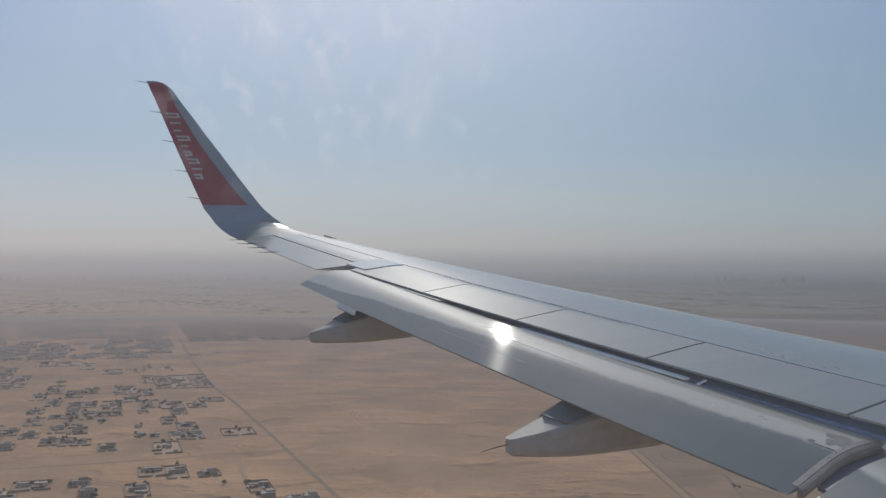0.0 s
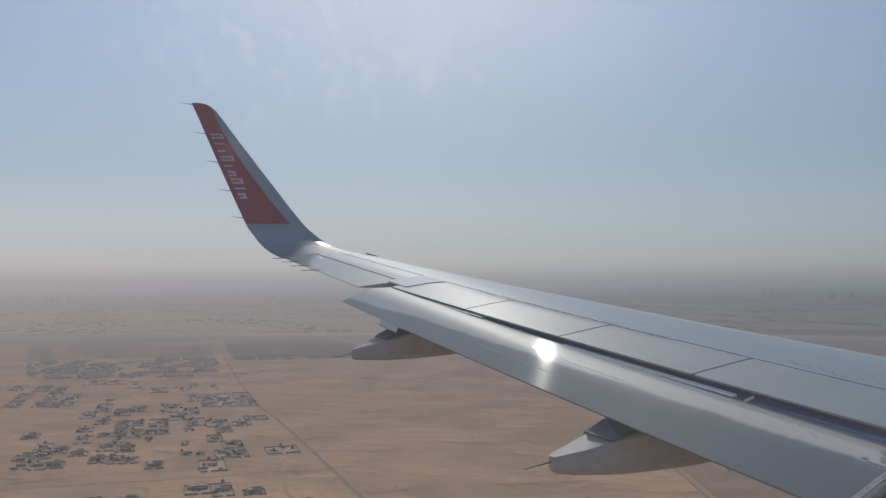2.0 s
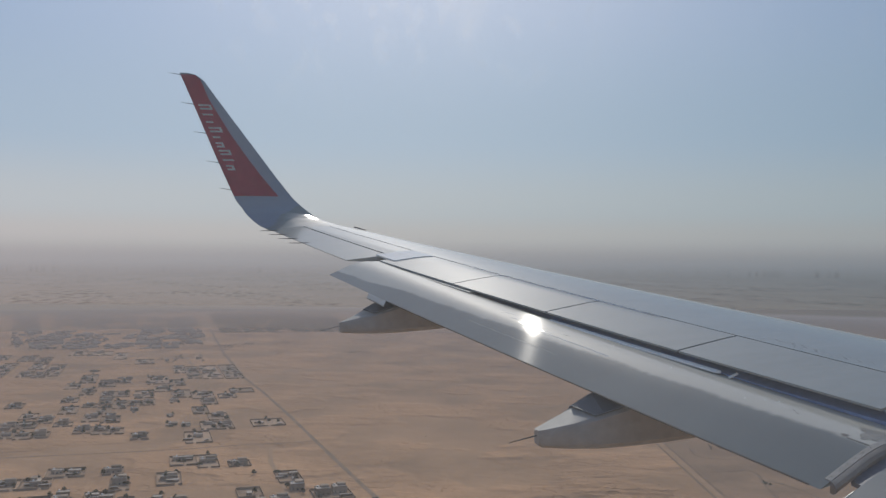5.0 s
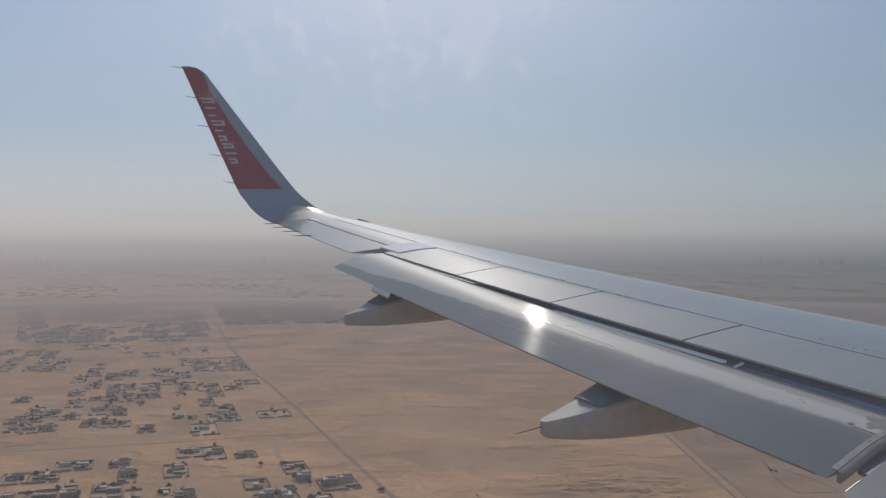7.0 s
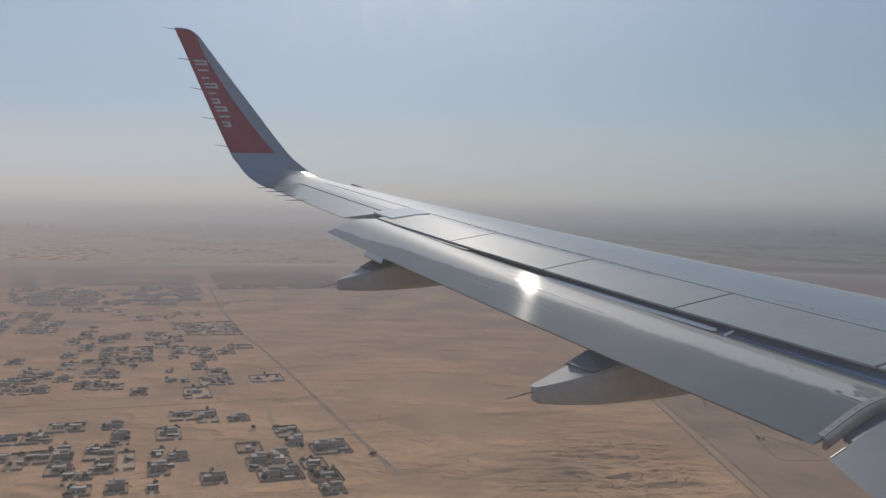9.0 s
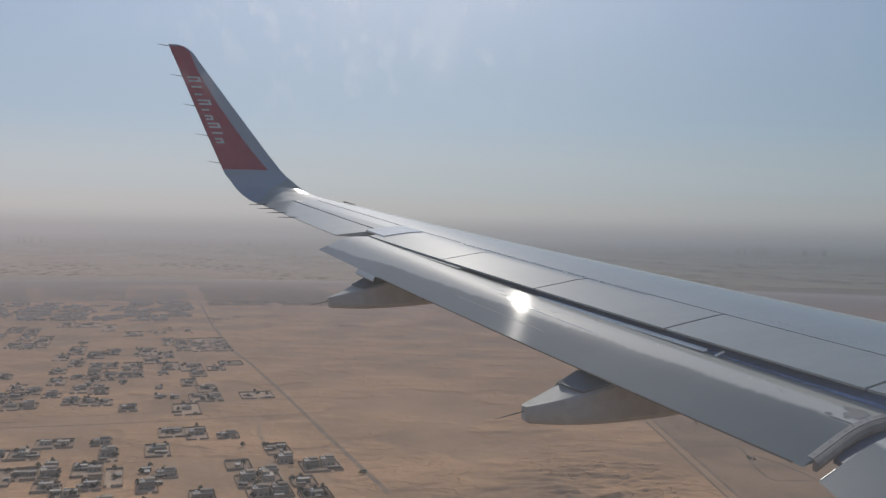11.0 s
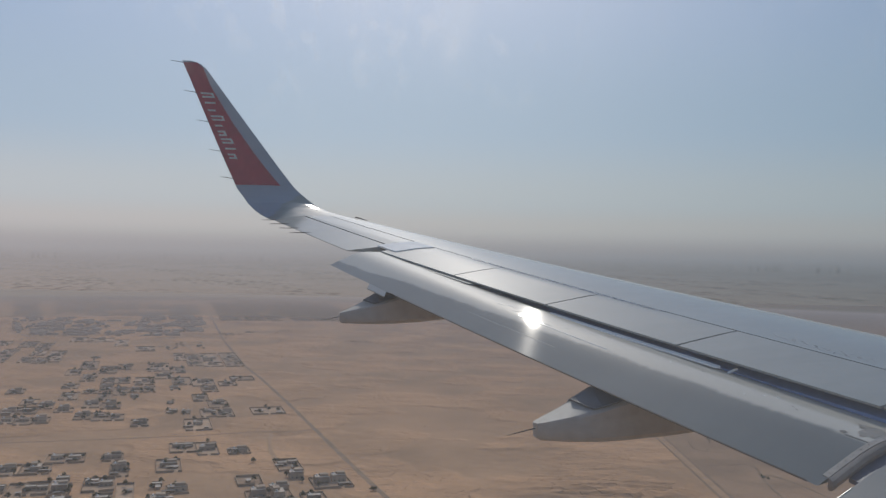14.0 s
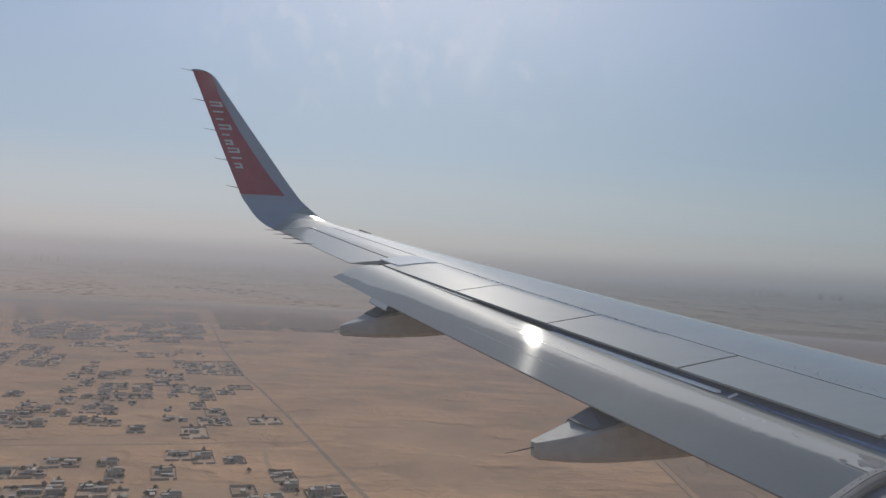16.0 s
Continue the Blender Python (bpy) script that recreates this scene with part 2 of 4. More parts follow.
    mx, out = n.new("ShaderNodeMixShader"), n.new("ShaderNodeOutputMaterial")
    l.new(fr.outputs[0], mx.inputs[0])
    l.new(dull.outputs[0], mx.inputs[1])
    l.new(shiny, mx.inputs[2])
    l.new(mx.outputs[0], out.inputs[0])
    return m


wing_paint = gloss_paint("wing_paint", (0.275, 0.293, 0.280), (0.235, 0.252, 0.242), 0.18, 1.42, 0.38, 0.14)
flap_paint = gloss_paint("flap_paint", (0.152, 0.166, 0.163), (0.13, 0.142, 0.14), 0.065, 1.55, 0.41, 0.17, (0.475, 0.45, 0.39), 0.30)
flap_rear = gloss_paint("flap_rear", (0.27, 0.283, 0.28), (0.235, 0.247, 0.245), 0.12, 1.43, 0.30, 0.11)
bare_metal = material("bare_metal", (0.55, 0.55, 0.55), 0.30, 0.9, None, 2.0, 30.0, 0.03, 0.002)
fairing_paint = material("fairing_paint", (0.30, 0.285, 0.265), 0.58, 0.0, (0.275, 0.262, 0.245), 1.2, 12.0, 0.03, 0.002)
patch_paint = gloss_paint("patch_paint", (0.78, 0.78, 0.76), (0.68, 0.68, 0.66), 0.18, 1.35, 0.3, 0.05)
cove_shade = material("cove_shade", (0.20, 0.28, 0.46), 0.7, 0.0, (0.16, 0.225, 0.38), 2.0, 20.0, 0.1, 0.004)
seal_dark = material("seal_dark", (0.04, 0.04, 0.045), 0.7)
mark_grey = material("mark_grey", (0.30, 0.305, 0.30), 0.5)
grime = material("grime", (0.25, 0.24, 0.225), 0.7)
pale_wear = gloss_paint("pale_wear", (0.31, 0.288, 0.25), (0.22, 0.21, 0.19), 0.3, 1.3, 0.4)
tip_shade_grey = gloss_paint("tip_shade_grey", (0.28, 0.315, 0.365), (0.25, 0.285, 0.335), 0.22, 1.35, 0.45)
tip_red = material("tip_red", (0.51, 0.088, 0.130), 0.35, 0.0, (0.46, 0.08, 0.12), 1.5, 10.0, 0.02, 0.002, 0.2)
tip_white = material("tip_white", (0.8, 0.8, 0.8), 0.4)
end_paint = material("end_paint", (0.27, 0.255, 0.235), 0.5, 0.0, (0.19, 0.18, 0.165), 6.0, 40.0, 0.05, 0.002)
gap_shade = material("gap_shade", (0.07, 0.09, 0.14), 0.6)
flap_shadow = material("flap_shadow", (0.06, 0.072, 0.092), 0.6)
edge_brown = material("edge_brown", (0.085, 0.07, 0.06), 0.7)
rail_brown = material("rail_brown", (0.22, 0.195, 0.175), 0.6, 0.0, (0.11, 0.097, 0.09), 4.0, 30.0, 0.1, 0.004)

# ---- the wing: span s from the fuselage's middle, a aft of the wing's apex, h over a reference sheet ----
DIHEDRAL, FLEX = math.tan(0.09314), 0.518
wing = tagged(new("aircraft_wing"), "light grey airliner wing with lowered flaps and upswept red tip", "wing")
wing.matrix_basis = CRAFT


def ref_z(s):
    return s * DIHEDRAL + FLEX * (s / 17) ** 2


def sah(s, a, h):
    return Vector((-a, s, ref_z(s) + h))


def lead(s):
    return 0.50 * s + 0.2


def trail(s):
    return 7.25 + 0.30 * max(s - 6.4, 0)


def upper(s, a):
    """Height of the upper skin over the reference sheet."""
    xs = (0, 0.02, 0.06, 0.12, 0.22, 0.35, 0.5, 0.68, 0.85, 1.0)
    ys = (-0.10, -0.070, -0.045, -0.022, 0.002, 0.020, 0.026, 0.021, 0.0, -0.02)
    ch = trail(s) - lead(s)
    return float(np.interp((a - lead(s)) / ch, xs, ys)) * ch


def lower(s, a):
    ch = trail(s) - lead(s)
    x = (a - lead(s)) / ch
    return (float(np.interp(x, (0, 0.05, 0.2, 0.4, 0.7, 1.0), (-0.10, -0.125, -0.14, -0.13, -0.08, -0.03)))) * ch


def hinge(s):
    return 6.18 + 0.328 * (s - 6.89)


def shroud(s):
    return 6.74 + 0.335 * (s - 6.56)


def aileron_hinge(s):
    return 8.80 + 0.318 * (s - 13.48)


FLAP_OUT, FLAP_IN, INNER_OUT = 13.32, 6.18, 5.95


def flap_edge(s):
    """Rear edge of the outer flap."""
    return 7.45 + 0.307 * (s - 6.21)


def part(name, bm, mat, parent, label="", smooth=False):
    me = bpy.data.meshes.new(name)
    bmesh.ops.recalc_face_normals(bm, faces=bm.faces)
    bm.to_mesh(me)
    bm.free()
    if smooth:
        me.polygons.foreach_set("use_smooth", [True] * len(me.polygons))
        me.set_sharp_from_angle(angle=radians(26))
    me.materials.append(mat)
    ob = new(name, me)
    ob.parent = parent
    if label:
        ob["label"] = label
    return ob


def loft(rings, closed=True):
    """A skin over rings of points, capped at both ends."""
    bm = bmesh.new()
    vs = [[bm.verts.new(p) for p in r] for r in rings]
    k = len(vs[0])
    for a, b in zip(vs, vs[1:]):
        for i in range(k if closed else k - 1):
            bm.faces.new((a[i], a[(i + 1) % k], b[(i + 1) % k], b[i]))
    if closed:
        bm.faces.new(vs[0][::-1])
        bm.faces.new(vs[-1])
    return bm


def rod(p, q, r=0.006, sides=6):
    p, q = Vector(p), Vector(q)
    d = (q - p).normalized()
    x = d.cross(Vector((0, 0, 1))).normalized()
    y = d.cross(x)
    ring = lambda c, k: [c + (x * math.cos(t) + y * math.sin(t)) * k for t in steps(0, 2 * math.pi * (1 - 1 / sides), sides)]
    return loft([ring(p, r), ring(p + (q - p) * 0.35, r), ring(q, r * 0.45)])


def steps(a, b, n):
    return [a + (b - a) * i / (n - 1) for i in range(n)]


def plate(s0, s1, a0, a1, lift=0.0, thick=0.03, ns=12, na=6, skew=0.0):
    """A panel that follows the upper skin between the lines a0(s) and a1(s)."""
    rings = []
    for s in steps(s0, s1, ns):
        top = []
        for k in range(na):
            u = k / (na - 1)
            sk = s + skew * (1 - u)
            a = a0(sk) + (a1(sk) - a0(sk)) * u
            top.append(sah(sk, a, upper(sk, a) + lift))
        rings.append(top + [p - Vector((0, 0, thick)) for p in reversed(top)])
    return loft(rings)


def body_ring(s, rear, drop):
    a0, a1 = lead(s), rear(s)
    ts = [0, 0.006, 0.02, 0.045, 0.08, 0.13, 0.2, 0.28, 0.36, 0.45, 0.55, 0.65, 0.75, 0.85, 0.93, 1.0]
    top = [sah(s, a0 + (a1 - a0) * t, upper(s, a0 + (a1 - a0) * t)) for t in ts]
    low = [sah(s, a0 + (a1 - a0) * t, min(lower(s, a0 + (a1 - a0) * t), upper(s, a0 + (a1 - a0) * t) - drop * t - 0.004)) for t in reversed(ts[1:])]
    return top + low


part("wing_box", loft([body_ring(s, hinge, 0.05) for s in steps(1.95, 16.63, 60)]), wing_paint, wing, smooth=True)
# shelf under the spoilers, which closes the cove; its blue-grey imitates the slot's shade
part("cove", loft([[sah(s, hinge(s) - 0.03, upper(s, hinge(s)) - 0.05), sah(s, shroud(s) - 0.05, -0.09), sah(s, shroud(s) - 0.05, -0.38), sah(s, hinge(s) - 0.03, -0.40)] for s in steps(1.95, FLAP_OUT + 0.15, 30)]), cove_shade, wing, "recessed flap cove with the slot's shade in its colour")
part("aft_panel", plate(FLAP_OUT + 0.14, 16.75, lambda s: hinge(s) + 0.022, lambda s: aileron_hinge(s) - 0.016, 0.0, 0.06), wing_paint, wing)

# spoilers, with narrow gaps between them
edges = [2.2, 6.56, 8.22, 9.86, 11.5, FLAP_OUT - 0.05]
for s0, s1 in zip(edges, edges[1:]):
    part("spoiler", plate(s0 + 0.012, s1 - 0.012, lambda s: hinge(s) + 0.022, shroud, 0.0, 0.016, 14, 6, 0.16), wing_paint, wing)
# raised panel whose bright reflection is put into pale paint
part("edge_panel", plate(13.10, 13.62, lambda s: aileron_hinge(s) - 0.42, lambda s: aileron_hinge(s) + 0.14, 0.012, 0.02, 5, 5, 0.10), patch_paint, wing, "pale raised panel with its reflection painted in")


def aileron_pt(s, u, top):
    a0, a1 = aileron_hinge(s) + 0.012, trail(s)
    a = a0 + (a1 - a0) * u
    return sah(s, a, (upper(s, a) if top else upper(s, a) - 0.10 * (1 - u) - 0.008))


part("aileron", loft([[aileron_pt(s, u, True) for u in steps(0, 1, 7)] + [aileron_pt(s, u, False) for u in steps(1, 0, 7)] for s in steps(13.55, 16.62, 16)]), wing_paint, wing)


def flap_ring(s, inner=False):
    w = (13.3 - s) / 7.1
    g, e = shroud(s), flap_edge(s)
    nose, end = -0.018 - 0.085 * w, -0.20 - 0.12 * w
    if inner:
        g, e, nose, end = 6.66, 7.49 + 0.2 * (6.0 - s), -0.15, -0.31
    ch = e - g
    skew = 0.30 * max(0.0, s / 6.0) ** 6 if inner else 0.17 * max(0.0, w) ** 3
    top = [(-0.20, -0.10), (-0.17, -0.050), (-0.10, -0.018), (0.0, -0.002), (0.08, 0.0), (0.15, -0.004)]
    rest = [(0.22, 0.008), (0.28, 0.028), (0.32, 0.048), (0.36, 0.073), (0.41, 0.112), (0.46, 0.158), (0.53, 0.243), (0.60, 0.343), (0.70, 0.506), (0.80, 0.671), (0.90, 0.836), (1.0, 1.0)]
    def at(x, h):
        q = s + skew * (1 - x)
        gq, eq = (g, e) if inner else (shroud(q), flap_edge(q))
        return sah(q, gq + x * (eq - gq), h)
    pts = [at(x, nose + y) for x, y in top]
    pts += [at(x, nose - 0.006 + (end - nose) * y) for x, y in rest]
    pts += [at(x, nose - 0.020 + (end - nose) * y - 0.10 * (1 - x)) for x, y in reversed(rest[:-1])]
    pts += [at(x, nose - 0.15) for x in (0.10, -0.06)]
    return pts


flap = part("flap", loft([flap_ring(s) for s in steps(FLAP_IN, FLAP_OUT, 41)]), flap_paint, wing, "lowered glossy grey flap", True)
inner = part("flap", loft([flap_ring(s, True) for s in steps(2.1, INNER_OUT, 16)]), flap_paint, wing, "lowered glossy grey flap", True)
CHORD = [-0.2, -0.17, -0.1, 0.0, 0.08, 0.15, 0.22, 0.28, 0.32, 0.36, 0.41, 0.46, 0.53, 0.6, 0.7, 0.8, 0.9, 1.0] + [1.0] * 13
# how far a point lies behind the shading edge painted slantwise along the flap's nose
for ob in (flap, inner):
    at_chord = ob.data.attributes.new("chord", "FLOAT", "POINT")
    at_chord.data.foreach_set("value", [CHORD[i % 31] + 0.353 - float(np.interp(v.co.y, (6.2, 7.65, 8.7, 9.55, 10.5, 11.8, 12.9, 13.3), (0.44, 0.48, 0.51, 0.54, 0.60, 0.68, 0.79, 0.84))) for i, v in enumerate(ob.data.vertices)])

sharklet_rings = [
    # s, h, front a, rear a
    (16.63, 0.045, 8.53, 10.36),
    (16.90, 0.055, 8.90, 10.50),
    (17.15, 0.090, 9.27, 10.62),
    (17.36, 0.150, 9.56, 10.73),
    (17.48, 0.240, 9.75, 10.82),
    (17.55, 0.340, 9.88, 10.91),
    (17.59, 0.430, 9.97, 10.96),
    (17.65, 0.750, 10.23, 11.11),
    (17.70, 1.050, 10.46, 11.25),
    (17.80, 1.750, 11.00, 11.56),
    (17.86, 2.250, 11.38, 11.78),
    (17.88, 2.400, 11.49, 11.85),
    (17.89, 2.470, 11.58, 11.88),
    (17.90, 2.510, 11.66, 11.90),
    (17.90, 2.530, 11.75, 11.91),
]


TIP_U = (0, 0.015, 0.04, 0.08, 0.13, 0.18, 0.24, 0.3, 0.36, 0.42, 0.48, 0.54, 0.6, 0.66, 0.72, 0.78, 0.84, 0.9, 0.95, 1.0)


def sharklet_frame(i):
    """Inward unit normal of ring i, in the plane across the flight."""
    lo, hi = sharklet_rings[max(i - 1, 0)], sharklet_rings[min(i + 1, len(sharklet_rings) - 1)]
    p, q = sah(lo[0], 0, lo[1]), sah(hi[0], 0, hi[1])
    t = (q - p).normalized()
    return Vector((0, -t.z, t.y))


def tip_base(i, u):
    """A point of ring i's chord line; the root rings carry the wing's own droop at the nose."""
    s, h, a0, a1 = sharklet_rings[i]
    k = max(0.0, 1 - i / 4.0)
    a = 8.53 + (10.33 - 8.53) * u
    return sah(s, a0 + (a1 - a0) * u, h + k * (upper(16.6, a) - 0.045))


def sharklet_ring(i):
    s, h, a0, a1 = sharklet_rings[i]
    n = sharklet_frame(i)
    ch = a1 - a0
    k = max(0.0, 1 - i / 4.0)
    ins, out = [], []
    for u in TIP_U:
        w = 0.055 * ch * (2.6 * math.sqrt(u) * (1 - u) ** 0.9 + 0.0)
        base = tip_base(i, u)
        ins.append(base + n * w * 0.55 * (1 - k))
        out.append(base - n * (w * 0.75 + 0.006))
    return ins + out[::-1]


# the root of the tip carries the wing's light paint up to a curved shade edge; above it blue-grey imitates shade
tip_rows, tip_at = [], []
for i in range(len(sharklet_rings) - 1):
    fine = 6 if i < 6 else 1
    lo_ring, hi_ring = sharklet_ring(i), sharklet_ring(i + 1)
    for k in range(fine):
        tip_rows.append([p.lerp(q, k / fine) for p, q in zip(lo_ring, hi_ring)])
        tip_at.append(i + (k + 0.5) / fine)
tip_rows.append(sharklet_ring(len(sharklet_rings) - 1))
tip = part("wing_tip", loft(tip_rows), tip_shade_grey, wing, "upswept grey and red wing tip", True)
tip.data.materials.append(wing_paint)
SIDE = len(tip_rows[0])
for row, at in enumerate(tip_at):
    for k in range(SIDE):
        u = 0.5 * (TIP_U[min(k, 19)] + TIP_U[min(k + 1, 19)]) if k < 20 else 0.5
        if at < float(np.interp(u, (0, 0.32, 0.6, 1.0), (4.5, 3.4, 2.5, 0.3))):
            tip.data.polygons[row * SIDE + k].material_index = 1
part("slat_end", rod(sah(16.72, 8.95, 0.022), sah(16.42, 8.79, 0.012), 0.011), seal_dark, wing, "dark end of the leading-edge slat")


def on_tip(v, u, off):
    """A point of the tip's inner face: v metres up the straight part, u across the chord."""
    hs = [r[1] for r in sharklet_rings]
    i = max(k for k in range(len(hs) - 1) if hs[k] <= v or k == 0)
    f = (v - hs[i]) / (hs[i + 1] - hs[i])
    r = [x + (y - x) * f for x, y in zip(sharklet_rings[i], sharklet_rings[i + 1])]
    n = sharklet_frame(i) * (1 - f) + sharklet_frame(i + 1) * f
    ch = r[3] - r[2]
    w = 0.055 * ch * 2.6 * math.sqrt(max(u, 0)) * max(1 - u, 0) ** 0.9
    return sah(r[0], r[2] + ch * u, r[1]) + n * (w * 0.55 + off)


def tip_patch(v0, v1, u0, u1, off, nv, nu, mat, name, parent, label=""):
    bm = bmesh.new()
    grid = [[bm.verts.new(on_tip(v, u0(v) + (u1(v) - u0(v)) * k / (nu - 1), off)) for k in range(nu)] for v in steps(v0, v1, nv)]
    for a, b in zip(grid, grid[1:]):
        for p, q, r, s in zip(a, a[1:], b[1:], b):
            bm.faces.new((p, q, r, s))
    bmesh.ops.solidify(bm, geom=bm.faces[:], thickness=0.003)
    return part(name, bm, mat, parent, label)


panel = tip_patch(0.42, 2.50, lambda v: float(np.interp(v, (0.42, 0.9, 1.5, 2.1, 2.3, 2.5), (0.23, 0.30, 0.36, 0.33, 0.22, 0.03))), lambda v: 0.995, 0.004, 26, 12, tip_red, "red_panel", tip, "red painted field")
# the operator's writing, as plain white bars
for v, tall, pair in zip(steps(1.94, 0.90, 9), (1.0, 0.85, 0.6, 1.0, 0.6, 0.62, 0.9, 0.85, 0.62), (2, 1, 1, 2, 1, 2, 2, 1, 2)):
    def text_edge(q, depth):
        return 0.94 - (0.05 + depth) / float(np.interp(q, (0.43, 2.42), (1.02, 0.36)))
    for dv in ((-0.030, 0.030) if pair == 2 else (0.0,)):
        tip_patch(v + dv - 0.015, v + dv + 0.015, lambda q, t=tall: text_edge(q, 0.22 * t), lambda q: text_edge(q, 0.0), 0.009, 2, 6, tip_white, "mark", panel)
    if pair == 2:
        tip_patch(v - 0.030, v + 0.030, lambda q, t=tall: text_edge(q, 0.22 * t), lambda q, t=tall: text_edge(q, 0.22 * t - 0.04), 0.0095, 2, 3, tip_white, "mark", panel)

# static wicks
for v in (0.52, 0.98, 1.48, 1.98, 2.49):
    p = on_tip(v, 1.0, 0)
    part("static_wick", rod(p + Vector((0.04, 0, 0)), p + Vector((-0.21, 0.02, 0.035))), seal_dark, wing)
for s in (15.15, 15.62, 16.08, 16.52):
    p = sah(s, trail(s), upper(s, trail(s)))
    part("static_wick", rod(p + Vector((0.10, 0, 0.006)), p + Vector((-0.22, 0.02, 0.0)), 0.008), seal_dark, wing)


def fairing(s, tail, top, size):
    """A canoe-shaped flap track fairing whose tail ends at a = tail."""
    holder = new("flap_track_fairing")
    holder.parent = wing
    tagged(holder, "grey canoe-shaped flap track fairing")
    rings = []
    for d, w, us, ur, dn in ((0, 0.06, 0, 0.0, -0.115), (0.03, 0.09, 0.008, 0.014, -0.13), (0.25, 0.19, 0.07, 0.12, -0.135), (0.5, 0.22, 0.14, 0.26, -0.135), (0.75, 0.22, 0.21, 0.36, -0.125), (1.1, 0.22, 0.30, 0.40, -0.10), (1.6, 0.19, 0.36, 0.42, -0.05), (2.2, 0.13, 0.40, 0.42, 0.05), (2.8, 0.04, 0.42, 0.43, 0.25)):
        k = size
        prof = ((-w, us - 0.02), (-w, dn + 0.05), (-w * 0.92, dn + 0.018), (-w * 0.7, dn), (w * 0.7, dn), (w * 0.92, dn + 0.018), (w, dn + 0.05), (w, us), (w * 0.6, ur - 0.01), (w * 0.3, ur), (-w * 0.9, us + 0.006))
        rings.append([sah(s, tail - d * k, top + h * k) + Vector((0, y * k, 0)) for y, h in prof])
    part("canoe", loft(rings), fairing_paint, holder, "", True)
    # the flap's shadow over the rear of the track, put on as a dark overlay
    shadow_rows = []
    for k, f in ((2, 0.3), (3, 0.0), (4, 0.0), (5, 0.0), (6, 0.0)):
        row = [rings[k][i].lerp(rings[k + 1][i], f) for i in (7, 8, 9, 10)]
        if k == 2:
            row[3] = rings[2][10].lerp(rings[3][10], 0.75)
        up = [q + Vector((0, -0.008, 0.018)) for q in row]
        shadow_rows.append(up + [q - Vector((0, 0, 0.01)) for q in reversed(up)])
    part("track_shadow", loft(shadow_rows), flap_shadow, holder, "dark blue-grey overlay painted as the flap's shadow")
    p = sah(s, tail, top - 0.04)
    part("static_wick", rod(p, p + Vector((-0.22, 0.0, -0.05)), 0.0045), seal_dark, holder)


fairing(12.0, 9.62, -0.545, 0.86)
fairing(8.15, 8.48, -0.575, 0.92)

# bright strips inside the slot and a bracket
for s0, s1, h in ((9.75, 7.78, -0.055), (7.0, 6.25, -0.115)):
    rings = []
    for s in steps(s0, s1, 10):
        a = shroud(s) + 0.035
        rings.append([sah(s, a - 0.02, h), sah(s, a + 0.02, h - 0.008), sah(s, a + 0.02, h - 0.02), sah(s, a - 0.02, h - 0.02)])
    part("slot_strip", loft(rings), patch_paint, wing)
part("bracket", loft([[sah(7.66 + k * 0.025, 7.09, -0.045), sah(7.66 + k * 0.025, 7.16, -0.075), sah(7.66 + k * 0.025, 7.16, -0.085), sah(7.66 + k * 0.025, 7.09, -0.055)] for k in (0, 1)]), patch_paint, wing)


def on_flap(s, x, lift):
    """A point lift metres over the outer flap's upper skin, x across its chord."""
    ring = flap_ring(s)[3:18]
    xs = CHORD[3:18]
    k = max(i for i in range(14) if xs[i] <= x)
    f = (x - xs[k]) / (xs[k + 1] - xs[k])
    return ring[k].lerp(ring[k + 1], f) + Vector((0, 0, lift))


def flap_patch(name, s0, s1, x0, x1, mat, label="", ns=4):
    rows = []
    for s in steps(s0, s1, ns):
        up = [on_flap(s, x, 0.003) for x in steps(x0, x1, 4)]
        rows.append(up + [p - Vector((0, 0, 0.004)) for p in reversed(up)])
    return part(name, loft(rows), mat, wing, label)


# a short tab behind the rear edge, over the outer fairing, and the dark cap at the flap's outer end
tab = []
for u in steps(0, 1, 4):
    s0 = 12.17 - 0.45 * u
    run = on_flap(s0 - 0.2, 1.0, 0) - on_flap(s0 - 0.2, 0.9, 0)
    a0, b0 = on_flap(s0 + 0.01, 0.95, -0.001), on_flap(s0 - 0.15, 1.0, 0.0) + run * 1.05
    tab.append([a0, b0, b0 - Vector((0, 0, 0.012)), a0 - Vector((0, 0, 0.012))])
part("flap_tab", loft(tab), flap_rear, wing, "short grey tab")
part("end_cap", rod(on_flap(13.3, 0.02, 0.0), on_flap(13.3, 0.42, -0.004), 0.012), seal_dark, wing, "dark end cap")
# a seam along the flap's rear skin
part("seam", loft([[on_flap(s, x, h) for x, h in ((0.720, 0.001), (0.7235, 0.001), (0.7235, -0.004), (0.720, -0.004))] for s in steps(8.9, 10.3, 24)]), mark_grey, wing, "thin seam in the skin")
# thin dark strip along the flap's rear edge
part("rear_edge", loft([[on_flap(s, x, h) for x, h in ((0.990, 0.0015), (0.9995, 0.0015), (0.9995, -0.004), (0.990, -0.004))] for s in steps(6.25, 11.6, 40)]), edge_brown, wing, "thin dark rear edge")
# metal strip added along the spoiler hinge line to imitate its edge's glint
part("hinge_glint", loft([[sah(s, hinge(s) + a, upper(s, hinge(s)) + h) for a, h in ((0.034, 0.003), (0.038, 0.006), (0.043, 0.006), (0.047, 0.001))] for s in steps(9.2, 12.3, 30)]), bare_metal, wing, "thin metal strip added as the hinge line's glint")
# rounded metal bead added along the nose tone's edge to draw a thin glint line
